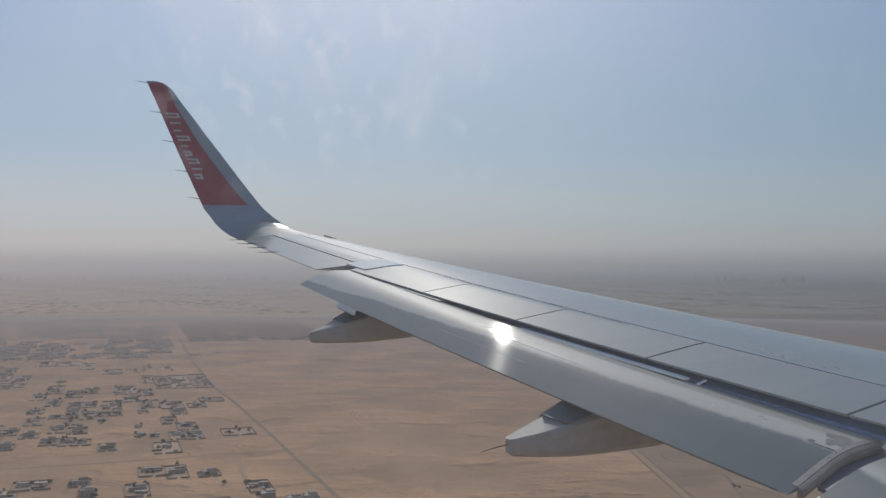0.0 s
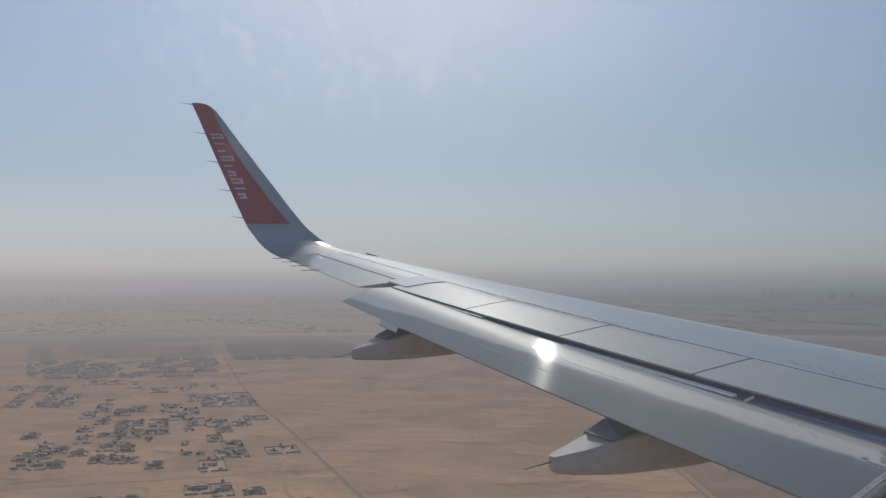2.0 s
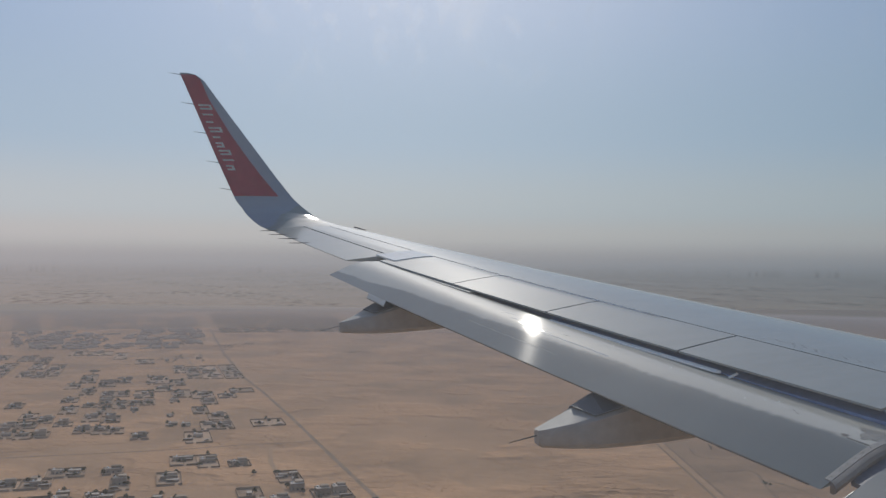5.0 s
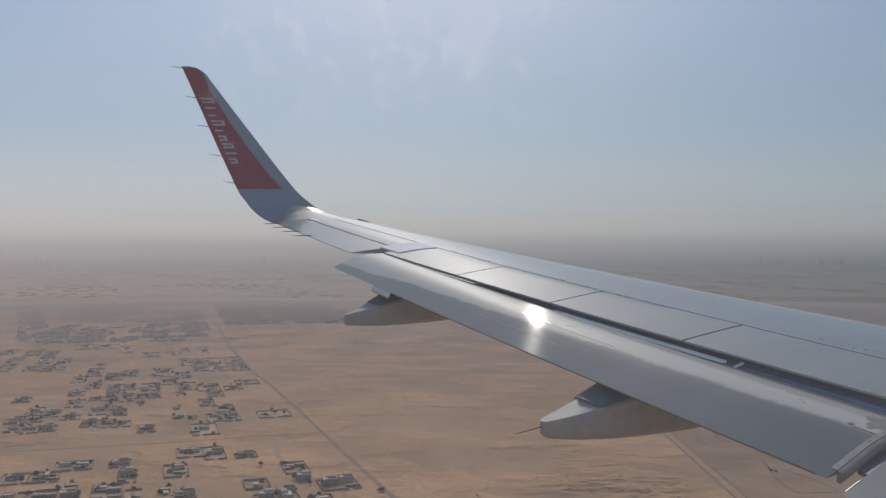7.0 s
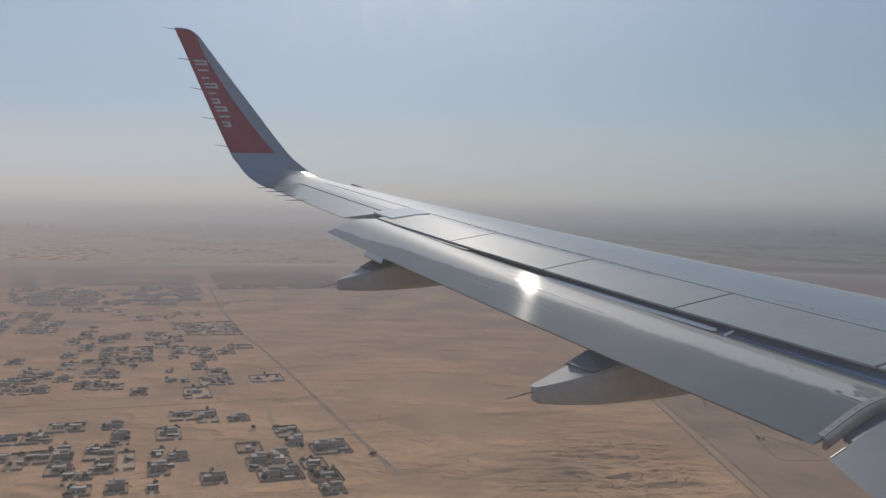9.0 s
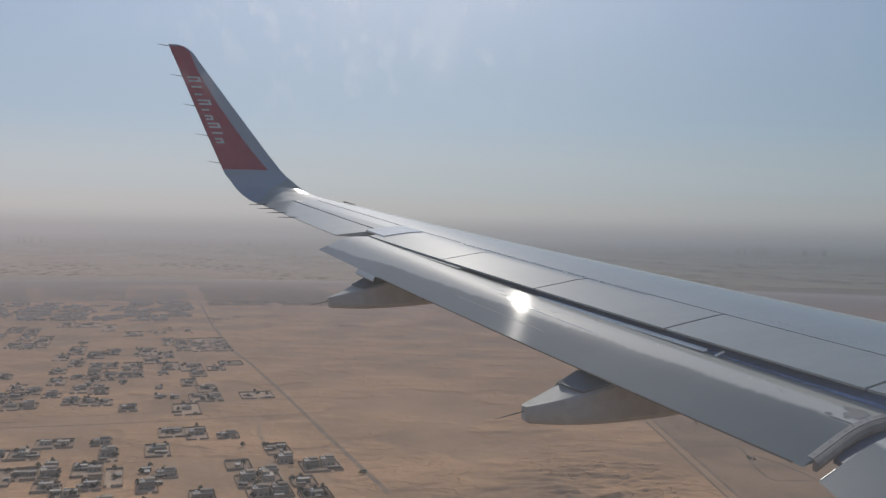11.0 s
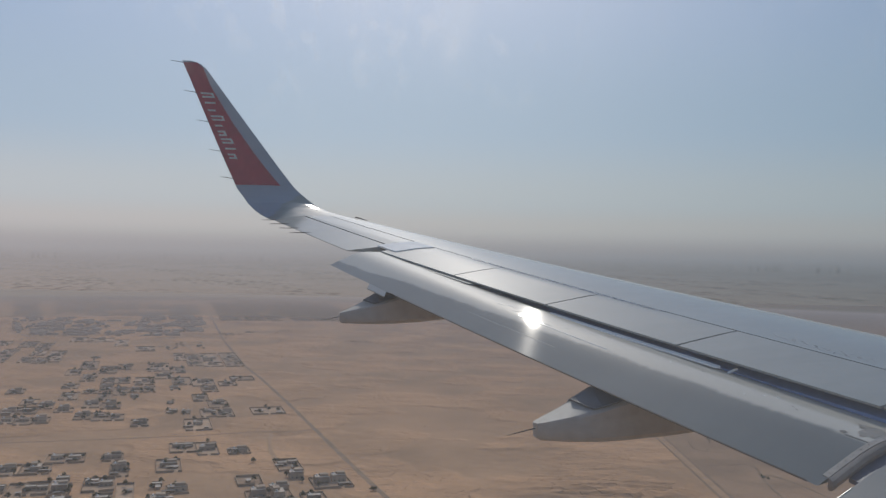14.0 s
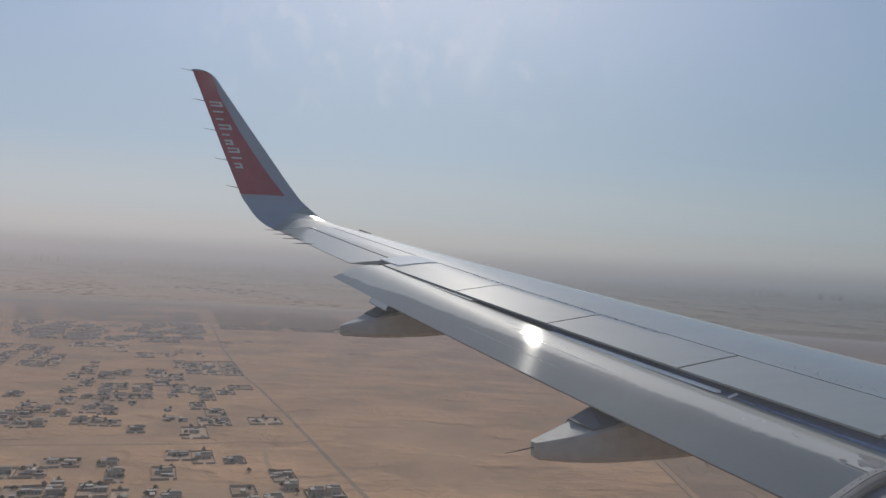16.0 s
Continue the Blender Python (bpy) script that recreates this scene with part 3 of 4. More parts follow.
part("glint_bead", loft([[on_flap(s, 0.447 + 0.012 * (9.6 - s), 0) + Vector((dx, 0, h)) for dx, h in ((0.004, -0.002), (0.002, 0.0022), (-0.002, 0.0022), (-0.004, -0.002))] for s in steps(8.5, 9.7, 24)]), bare_metal, wing, "thin metal bead added as a glint line", True)
# short scuffs on the nose, rubbed to the metal
for s, x, long in ((9.72, 0.30, 0.16), (9.86, 0.36, 0.10), (10.02, 0.27, 0.14), (10.16, 0.33, 0.08), (9.30, 0.40, 0.12), (9.16, 0.34, 0.07)):
    part("scuff", loft([[on_flap(s + long * k, x + 0.02 * k, 0) + Vector((dx * w, 0, h)) for dx, h in ((0.004, -0.002), (0.002, 0.0016), (-0.002, 0.0016), (-0.004, -0.002))] for k, w in ((0, 0.2), (0.3, 0.8), (0.6, 1.0), (1, 0.2))]), bare_metal, wing, "short bright scuff", True)
# pale lip under the rear edge of the outermost spoiler
part("slot_strip", loft([[sah(s, shroud(s) + a, upper(s, shroud(s)) + h) for a, h in ((-0.02, -0.020), (0.045, -0.026), (0.045, -0.034), (-0.02, -0.034))] for s in steps(11.1, 13.2, 14)]), wing_paint, wing)

# worn paint and grime near the flap's inner end

def flap_blob(name, s, x, rs, rx, mat, seed, label):
    """An irregular stain on the flap's skin."""
    r = random.Random(seed)
    bm = bmesh.new()
    mid = bm.verts.new(on_flap(s, x, 0.003))
    rim = []
    for k in range(48):
        t = k * math.pi / 24
        q = 0.8 + 0.45 * noise.noise(Vector((math.cos(t) * 1.4, math.sin(t) * 1.4, seed))) + r.uniform(-0.08, 0.08)
        rim.append(bm.verts.new(on_flap(s + math.cos(t) * rs * q, x + math.sin(t) * rx * q, 0.0025)))
    for p, q in zip(rim, rim[1:] + rim[:1]):
        bm.faces.new((mid, p, q))
    return part(name, bm, mat, wing, label)


flap_blob("worn_patch", 6.29, 0.29, 0.085, 0.12, pale_wear, 3, "pale worn paint")
flap_blob("worn_patch", 6.36, 0.22, 0.06, 0.05, pale_wear, 4, "pale worn paint")
flap_blob("grime_patch", 6.40, 0.41, 0.035, 0.022, grime, 5, "dark grime")
flap_patch("grime_patch", 6.21, 6.37, 0.432, 0.442, grime, "dark grime")
wear = random.Random(9)
for k in range(13):
    s, x = wear.uniform(6.6, 9.6), wear.choice((wear.uniform(0.16, 0.4), wear.uniform(0.1, 0.8)))
    flap_patch("paint_chip", s, s + wear.uniform(0.005, 0.02), x, x + wear.uniform(0.004, 0.010), wear.choice((grime, grime, patch_paint)), "", 2)


def inner_edge(x, lift):
    """A point of the inner flap's outboard edge, x across its chord."""
    ring = flap_ring(INNER_OUT, True)[3:18]
    return Vector([float(np.interp(x, CHORD[3:18], [q[k] for q in ring])) for k in range(3)]) + Vector((0, 0, lift))


# the flap's inner end: a riveted strip, a worn rubber seal below it, and a dark sheet as the shade in the gap to the
# inner flap
strip_rows, seal_rows, gap_rows, metal_rows = [], [], [], []
for x in steps(0.90, 0.02, 16):
    hi, lo = on_flap(6.215, x, 0.006), on_flap(6.175, x, 0.004)
    strip_rows.append([hi, lo, lo - Vector((0, 0, 0.010)), hi - Vector((0, 0, 0.010))])
    seal_rows.append([lo + Vector((0, y, z)) for y, z in ((0.004, -0.004), (-0.014, -0.006), (-0.034, -0.018), (-0.046, -0.040), (-0.042, -0.062), (-0.02, -0.074), (0.01, -0.07))])
    if x < 0.78:
        q = inner_edge(x, -0.022)
        m = lo + Vector((0, -0.02, -0.07))
        gap_rows.append([m, q + Vector((0, -0.05, -0.01)), q + Vector((0, -0.05, -0.03)), m - Vector((0, 0, 0.03))])
for x in steps(0.98, 0.84, 4):
    q = inner_edge(x, 0.003)
    metal_rows.append([q, q + Vector((0, -0.006, 0.001)), q + Vector((0, -0.006, -0.008)), q + Vector((0, 0.001, -0.010))])
end_strip = part("end_strip", loft(strip_rows), end_paint, wing, "pale riveted strip")
for x in steps(0.86, 0.08, 11):
    c = on_flap(6.197, x, 0.0058)
    bm = bmesh.new()
    bmesh.ops.create_cone(bm, cap_ends=True, segments=8, radius1=0.004, radius2=0.003, depth=0.005, matrix=Matrix.Translation(c))
    part("rivet", bm, grime, end_strip, "dark rivet head")
part("flap_end_seal", loft(seal_rows), rail_brown, wing, "worn brown flap end seal", True)
part("flap_gap_shade", loft(gap_rows), gap_shade, wing, "dark sheet standing in for shade between the flaps")
part("edge_strip", loft(metal_rows), bare_metal, wing, "bare metal edge")

# stencilled service marks on the skin, too small to read
rng = random.Random(4)
for k in range(44):
    s = 8.25 - 0.021 * k
    a = hinge(s) - 0.06 - rng.choice((0.0, 0.035, 0.07, 0.11))
    part("stencil_mark", plate(s - 0.008 * rng.uniform(0.4, 1), s + 0.008 * rng.random(), lambda q, a=a: a - 0.013, lambda q, a=a: a, 0.002, 0.002, 2, 2), mark_grey, wing)

# ---- the fuselage side behind the window that the camera looks through ----
cabin_paint = material("cabin_paint", (0.7, 0.7, 0.7), 0.35, 0.0, (0.66, 0.66, 0.66), 0.5, 8.0, 0.01, 0.002)
RADIUS, MID_Z = 2.05, 1.05
PANE_DUST = 0.025
bm = bmesh.new()
xs = [-24, -20, -16, -13, -12, -11.2, -10.82, -10.2, -9.8, -9, -7, -4, 0, 4, 8]
angs = [radians(v) for v in list(range(-90, 6, 12)) + [6, 26] + list(range(36, 271, 12)) + [270]]
for shell in (RADIUS, RADIUS - 0.12):
    rows = [[bm.verts.new((x, shell * math.cos(t), MID_Z + shell * math.sin(t))) for t in angs] for x in xs]
    for i in range(len(xs) - 1):
        for j in range(len(angs) - 1):
            if xs[i] == -10.82 and abs(math.degrees(angs[j]) - 6) < 0.1:
                continue
            bm.faces.new((rows[i][j], rows[i][j + 1], rows[i + 1][j + 1], rows[i + 1][j]))
hull = part("fuselage_wall", bm, cabin_paint, wing, "plain white fuselage side", True)

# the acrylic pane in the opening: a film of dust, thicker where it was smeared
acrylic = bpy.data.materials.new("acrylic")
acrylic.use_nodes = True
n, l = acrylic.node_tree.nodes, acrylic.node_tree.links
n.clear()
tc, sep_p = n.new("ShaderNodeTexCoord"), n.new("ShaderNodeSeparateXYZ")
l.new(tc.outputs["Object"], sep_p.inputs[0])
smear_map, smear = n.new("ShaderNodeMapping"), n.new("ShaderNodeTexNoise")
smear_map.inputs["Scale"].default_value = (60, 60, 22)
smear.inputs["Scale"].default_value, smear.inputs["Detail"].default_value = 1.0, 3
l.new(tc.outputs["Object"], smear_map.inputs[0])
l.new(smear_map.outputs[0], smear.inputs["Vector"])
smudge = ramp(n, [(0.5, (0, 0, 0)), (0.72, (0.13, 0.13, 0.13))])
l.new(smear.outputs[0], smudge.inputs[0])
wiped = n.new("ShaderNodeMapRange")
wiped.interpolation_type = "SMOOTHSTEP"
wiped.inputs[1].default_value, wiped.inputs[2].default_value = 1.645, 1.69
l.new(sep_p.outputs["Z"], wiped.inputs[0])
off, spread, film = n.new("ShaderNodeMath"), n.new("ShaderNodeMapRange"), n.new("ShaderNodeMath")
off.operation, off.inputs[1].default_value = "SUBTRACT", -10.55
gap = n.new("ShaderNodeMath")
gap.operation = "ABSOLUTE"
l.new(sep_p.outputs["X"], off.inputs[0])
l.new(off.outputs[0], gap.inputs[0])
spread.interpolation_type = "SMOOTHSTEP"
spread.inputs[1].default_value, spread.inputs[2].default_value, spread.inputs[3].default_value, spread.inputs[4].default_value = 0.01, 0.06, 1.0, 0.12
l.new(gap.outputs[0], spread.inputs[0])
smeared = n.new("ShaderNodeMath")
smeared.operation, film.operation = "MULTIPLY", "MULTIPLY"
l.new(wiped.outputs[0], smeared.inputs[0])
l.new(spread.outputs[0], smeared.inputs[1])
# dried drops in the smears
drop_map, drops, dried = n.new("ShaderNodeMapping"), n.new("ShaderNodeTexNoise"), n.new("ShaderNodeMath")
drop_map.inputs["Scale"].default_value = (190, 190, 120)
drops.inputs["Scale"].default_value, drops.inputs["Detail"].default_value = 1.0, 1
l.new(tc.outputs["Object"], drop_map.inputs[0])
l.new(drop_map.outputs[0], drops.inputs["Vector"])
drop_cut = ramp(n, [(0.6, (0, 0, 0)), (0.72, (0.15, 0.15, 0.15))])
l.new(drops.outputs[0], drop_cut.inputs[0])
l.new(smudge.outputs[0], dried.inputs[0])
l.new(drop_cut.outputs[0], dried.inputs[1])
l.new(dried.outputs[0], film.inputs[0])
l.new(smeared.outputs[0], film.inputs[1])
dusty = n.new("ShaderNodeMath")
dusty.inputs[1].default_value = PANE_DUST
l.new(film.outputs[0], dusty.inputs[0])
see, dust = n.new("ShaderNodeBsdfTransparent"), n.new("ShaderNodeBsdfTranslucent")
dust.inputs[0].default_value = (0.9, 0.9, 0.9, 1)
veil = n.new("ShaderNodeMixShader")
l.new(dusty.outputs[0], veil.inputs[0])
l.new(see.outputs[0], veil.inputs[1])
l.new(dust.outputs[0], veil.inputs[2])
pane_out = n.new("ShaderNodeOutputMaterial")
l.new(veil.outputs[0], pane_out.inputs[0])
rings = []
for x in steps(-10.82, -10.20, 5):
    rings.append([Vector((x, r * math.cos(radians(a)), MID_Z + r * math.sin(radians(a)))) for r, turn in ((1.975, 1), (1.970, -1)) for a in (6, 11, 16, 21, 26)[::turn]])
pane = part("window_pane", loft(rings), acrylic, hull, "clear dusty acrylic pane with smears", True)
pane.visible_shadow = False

# ---- the land ----
def smooth01(x):
    x = np.clip(x, 0, 1)
    return x * x * (3 - 2 * x)


TOWN_ROAD = ((138, 897), (112, 1079), (86, 1272), (50, 1544), (6, 1849), (-30, 2056), (-98, 2650), (-220, 4054), (-420, 6400))


def road_x(y):
    return float(np.interp(y, [q[1] for q in TOWN_ROAD], [q[0] for q in TOWN_ROAD]))


def farm_road_x(y):
    return 532 + 0.229 * (y - 1042)


def land_z(x, y):
    """Low wind-blown ridges beyond the town's road, flat where people built."""
    m = float(smooth01((x - road_x(y) - 20) / 90)) * float(smooth01((4600 - y) / 1200)) * float(1 - smooth01((x - farm_road_x(y) + 62) / 45))
    if m <= 0:
        return 0.0
    n = noise.noise(Vector((x / 240, y / 120, 1.7))) * 1.6
    g = noise.noise(Vector((x / 245, y / 190, 9.0))) + 0.02 + 0.95 * float(smooth01((1180 - y) / 260)) * float(smooth01((x - road_x(y) - 60) / 150))
    warp = noise.noise(Vector((x / 30, y / 30, 2.0))) * 12
    r1 = max(0.0, 1 - abs(noise.noise(Vector(((x + warp) / 105, (y + 0.22 * x + warp * 0.6) / 21, 5.1)))) * 2.6)
    r2 = max(0.0, 1 - abs(noise.noise(Vector(((x - warp) / 52, (y + 0.18 * x - warp * 0.4) / 11, 8.3)))) * 2.4)
    return m * (n * 0.7 + max(0.0, g) * (r1 ** 3 * 2.4 + r2 ** 3 * 1.4 + noise.noise(Vector((x / 16, y / 8, 3.0))) * 0.45))


def axis(stops):
    out = []
    for a, b, st in stops:
        out += list(np.arange(a, b, st))
    return out + [stops[-1][1]]


gx = axis([(-40000, -8000, 4000), (-8000, -1500, 500), (-1500, -100, 50), (-100, 120, 10), (120, 600, 3), (600, 1400, 25), (1400, 2500, 60), (2500, 8000, 500), (8000, 40000, 4000)])
gy = axis([(-40000, -2000, 4000), (-2000, 700, 150), (700, 780, 8), (780, 1200, 3), (1200, 1700, 6), (1700, 2500, 16), (2500, 6000, 60), (6000, 40000, 2000)])
verts = [(x, y, land_z(x, y) if -300 <= x <= 1400 and 600 < y < 4700 else 0.0) for y in gy for x in gx]
nx = len(gx)
faces = [(j * nx + i, j * nx + i + 1, (j + 1) * nx + i + 1, (j + 1) * nx + i) for j in range(len(gy) - 1) for i in range(nx - 1)]
me = bpy.data.meshes.new("ground")
me.from_pydata(verts, [], faces)
me.polygons.foreach_set("use_smooth", [True] * len(me.polygons))
tagged(new("ground", me), "sandy tan desert plain with low ridges and scrub", "ground", kind="structure")
sand = material("sand", (0.515, 0.303, 0.167), 0.95, 0.0, (0.40, 0.24, 0.136), 0.006, 0.12, 0.3, 0.9, 0, 0, (1, 0.8, 1))
sn, sl = sand.node_tree.nodes, sand.node_tree.links
base = sn["Principled BSDF"].inputs["Base Color"].links[0].from_socket
crest = sn.new("ShaderNodeTexNoise")
crest.inputs["Scale"].default_value, crest.inputs["Detail"].default_value, crest.inputs["Roughness"].default_value = 0.03, 9, 0.65
place_map = sn.new("ShaderNodeMapping")
place_map.inputs["Scale"].default_value = (0.8, 0.8, 1)
sl.new(sn["Texture Coordinate"].outputs["Object"], place_map.inputs[0])
sl.new(place_map.outputs[0], crest.inputs["Vector"])
scour = ramp(sn, [(0.42, (1.04, 1.04, 1.04)), (0.56, (1.0, 1.0, 1.0)), (0.68, (0.94, 0.94, 0.945))], False)
sl.new(crest.outputs[0], scour.inputs[0])
tone = sn.new("ShaderNodeMix")
tone.data_type, tone.blend_type = "RGBA", "MULTIPLY"
tone.inputs[0].default_value = 1.0
sl.new(base, tone.inputs[6])
sl.new(scour.outputs[0], tone.inputs[7])
# wind-cut ridges, finer than the ground sheet carries, thick in some patches and absent in others
cut = sn.new("ShaderNodeTexNoise")
cut.inputs["Scale"].default_value, cut.inputs["Detail"].default_value, cut.inputs["Roughness"].default_value = 0.0115, 6, 0.52
cut_map = sn.new("ShaderNodeMapping")
cut_map.inputs["Scale"].default_value = (0.7, 0.9, 1)
cut_map.inputs["Rotation"].default_value = (0, 0, 0.3)
sl.new(sn["Texture Coordinate"].outputs["Object"], cut_map.inputs[0])
sl.new(cut_map.outputs[0], cut.inputs["Vector"])
terrace = ramp(sn, [(0.36, (0, 0, 0)), (0.38, (0.2, 0.2, 0.2)), (0.44, (0.22, 0.22, 0.22)), (0.455, (0.42, 0.42, 0.42)), (0.50, (0.44, 0.44, 0.44)), (0.515, (0.64, 0.64, 0.64)), (0.56, (0.66, 0.66, 0.66)), (0.575, (0.84, 0.84, 0.84)), (0.63, (0.86, 0.86, 0.86)), (0.65, (1, 1, 1))], False)
sl.new(cut.outputs[0], terrace.inputs[0])
patchy = sn.new("ShaderNodeTexNoise")
patchy.inputs["Scale"].default_value, patchy.inputs["Detail"].default_value = 0.0056, 3
sl.new(sn["Texture Coordinate"].outputs["Object"], patchy.inputs["Vector"])
where = ramp(sn, [(0.45, (0.02, 0.02, 0.02)), (0.55, (1, 1, 1))])
sl.new(patchy.outputs[0], where.inputs[0])
# hard grey silt on the flats between the ridges
silt = sn.new("ShaderNodeMix")
silt.data_type, silt.blend_type = "RGBA", "MULTIPLY"
grey_flat = ramp(sn, [(0.0, (0.86, 0.90, 0.95)), (1.0, (1, 1, 1))], False)
silt.inputs[0].default_value = 1.0
broad = ramp(sn, [(0.40, (0, 0, 0)), (0.56, (1, 1, 1))])
sl.new(patchy.outputs[0], broad.inputs[0])
sl.new(broad.outputs[0], grey_flat.inputs[0])
sl.new(tone.outputs[2], silt.inputs[6])
sl.new(grey_flat.outputs[0], silt.inputs[7])
sl.new(silt.outputs[2], sn["Principled BSDF"].inputs["Base Color"])
rise = sn.new("ShaderNodeMath")
rise.operation = "MULTIPLY"
sl.new(terrace.outputs[0], rise.inputs[0])
sl.new(where.outputs[0], rise.inputs[1])
relief = sn.new("ShaderNodeBump")
relief.inputs["Strength"].default_value, relief.inputs["Distance"].default_value = 1.0, 6.5
sl.new(rise.outputs[0], relief.inputs["Height"])
sl.new(sn["Principled BSDF"].inputs["Normal"].links[0].from_socket, relief.inputs["Normal"])
sl.new(relief.outputs[0], sn["Principled BSDF"].inputs["Normal"])
me.materials.append(sand)
track_sand = material("track_sand", (0.29, 0.20, 0.135), 0.95, 0, None, 0.05, 0.5, 0.2, 0.2)
asphalt = material("asphalt", (0.25, 0.175, 0.12), 0.95, 0, (0.33, 0.225, 0.15), 0.03, 0.5, 0.2, 0.1)


def strip(name, pts, width, mat, label, lift=0.25, berm=0.0):
    """A road or track along pts, lying on the land."""
    bm = bmesh.new()
    line = []
    for (x0, y0), (x1, y1) in zip(pts, pts[1:]):
        k = max(2, int(math.hypot(x1 - x0, y1 - y0) / 20))
        line += [(x0 + (x1 - x0) * i / k, y0 + (y1 - y0) * i / k) for i in range(k)]
    line.append(pts[-1])
    prev = None
    for i, (x, y) in enumerate(line):
        p, q = line[max(i - 1, 0)], line[min(i + 1, len(line) - 1)]
        d = Vector((q[0] - p[0], q[1] - p[1])).normalized()
        nrm = Vector((-d.y, d.x))
        wob = width * (0.5 + 0.08 * noise.noise(Vector((x / 60, y / 60, 0))))
        row = [bm.verts.new((x + nrm.x * wob * u, y + nrm.y * wob * u, land_z(x, y) + z)) for u, z in ((-1.25, 0.02), (-1, lift * 0.5), (0, lift * 0.5 + berm), (1, lift * 0.5), (1.25, 0.02))]
        if prev:
            for a, b, c, e in zip(prev, prev[1:], row[1:], row):
                bm.faces.new((a, b, c, e))
        prev = row
    ob = part(name, bm, mat, None)
    tagged(ob, label, "road" if "road" in name else "track", kind="structure")
    return ob


soil = material("soil", (0.36, 0.235, 0.15), 0.95, 0, (0.28, 0.185, 0.122), 0.012, 0.15, 0.5, 1.0)
rows = []
for y in steps(500, 2300, 60):
    x0 = farm_road_x(y) + 9
    rows.append([(x0 + 600 * u + 8 * min(1, u * 8) * noise.noise(Vector((y / 60, u * 9, 2))), y, 0.10) for u in steps(0, 1, 24)])
field = part("field", loft([[Vector(p) for p in r] for r in rows], False), soil, None)
tagged(field, "darker levelled farm soil beside the desert road", "field", kind="structure")
faint_track = material("faint_track", (0.42, 0.27, 0.165), 0.95, 0, (0.36, 0.235, 0.145), 0.05, 0.5, 0.2, 0.2)
strip("road_1", list(TOWN_ROAD), 5.5, asphalt, "sand-dusted asphalt road past the edge of the town")
strip("road_2", [(farm_road_x(y), y) for y in (500, 815, 1204, 2600, 3600)], 6, faint_track, "straight sand-covered road across the desert")
strip("track_1", [(farm_road_x(y) - 6.5, y) for y in (500, 815, 1204, 2600)], 2.6, track_sand, "dark wheel track along the road's edge")
strip("track_9", [(farm_road_x(y) + 6.5, y) for y in (500, 815, 1204, 2600)], 3.4, track_sand, "dark wheel track along the road's edge")
strip("track_2", [(-620, 1262), (-345, 1279), (-227, 1287), (-97, 1298), (-16, 1316), (61, 1319), (78, 1330)], 3.5, track_sand, "dark dirt track across the sand")
strip("track_3", [(-207, 2633), (-165, 2352), (-119, 2032)], 7, faint_track, "pale sandy lane between town blocks")
strip("track_4", [(13, 1302), (12, 1198), (19, 1132), (28, 1019), (39, 921), (46, 820)], 5, faint_track, "faint dirt track between walled plots")
strip("track_5", [(555, 1042), (585, 1041), (603, 1043), (611, 1036), (607, 1015), (590, 978), (572, 926), (563, 892), (566, 880), (604, 873), (644, 871), (720, 866)], 3, track_sand, "dark curved farm track on sand", 0.3, 0.4)
strip("track_6", [(590, 978), (604, 989), (612, 962), (616, 930), (614, 878)], 3, track_sand, "dark curved farm track on sand", 0.3, 0.4)
strip("track_7", [(601, 1185), (585, 1140), (590, 1118), (614, 1107), (651, 1098), (760, 1080)], 3, track_sand, "dark curved farm track on sand", 0.3, 0.4)
strip("track_8", [(-60, 1790), (110, 1810), (310, 1850), (560, 1870), (710, 1920)], 4, faint_track, "faint dirt track across the sand")

# ---- buildings, walls and trees ----
plaster = material("plaster", (0.40, 0.31, 0.23), 0.9, 0, (0.31, 0.24, 0.18), 0.3, 2.0, 0.1, 0.05, 0, 0.35)
block_wall = material("block_wall", (0.38, 0.275, 0.19), 0.95, 0, (0.31, 0.225, 0.155), 0.2, 2.0, 0.1, 0.05, 0, 0.25)
roof_pale = material("roof_pale", (0.50, 0.42, 0.345), 0.85, 0, (0.36, 0.30, 0.24), 0.2, 1.5, 0.1, 0.05, 0, 0.4)
yard_soil = material("yard_soil", (0.45, 0.31, 0.205), 0.95, 0, (0.37, 0.26, 0.18), 0.08, 0.6, 0.3, 0.3, 0, 0.25)
dark_opening = material("dark_opening", (0.05, 0.045, 0.04), 0.5)
foliage = material("foliage", (0.15, 0.135, 0.09), 0.9, 0, (0.11, 0.10, 0.07), 0.4, 3.0, 0.2, 0.1, 0, 0.3)
# thin dusty leaves let some sunlight through
fn, fl = foliage.node_tree.nodes, foliage.node_tree.links
leaf_glow, leaf_mix = fn.new("ShaderNodeBsdfTranslucent"), fn.new("ShaderNodeMixShader")
leaf_mix.inputs[0].default_value = 0.4
fl.new(fn["Principled BSDF"].inputs["Base Color"].links[0].from_socket, leaf_glow.inputs["Color"])
fl.new(fn["Principled BSDF"].outputs[0], leaf_mix.inputs[1])
fl.new(leaf_glow.outputs[0], leaf_mix.inputs[2])
fl.new(leaf_mix.outputs[0], fn["Material Output"].inputs[0])
bark = material("bark", (0.13, 0.10, 0.075), 0.95)
tank_white = material("tank_white", (0.7, 0.7, 0.68), 0.5)


def box(bm, x0, x1, y0, y1, z0, z1):
    v = [bm.verts.new((x, y, z)) for z in (z0, z1) for x, y in ((x0, y0), (x1, y0), (x1, y1), (x0, y1))]
    for f in ((3, 2, 1, 0), (4, 5, 6, 7), (0, 1, 5, 4), (1, 2, 6, 5), (2, 3, 7, 6), (3, 0, 4, 7)):
        bm.faces.new([v[i] for i in f])


def boxes(*bs):
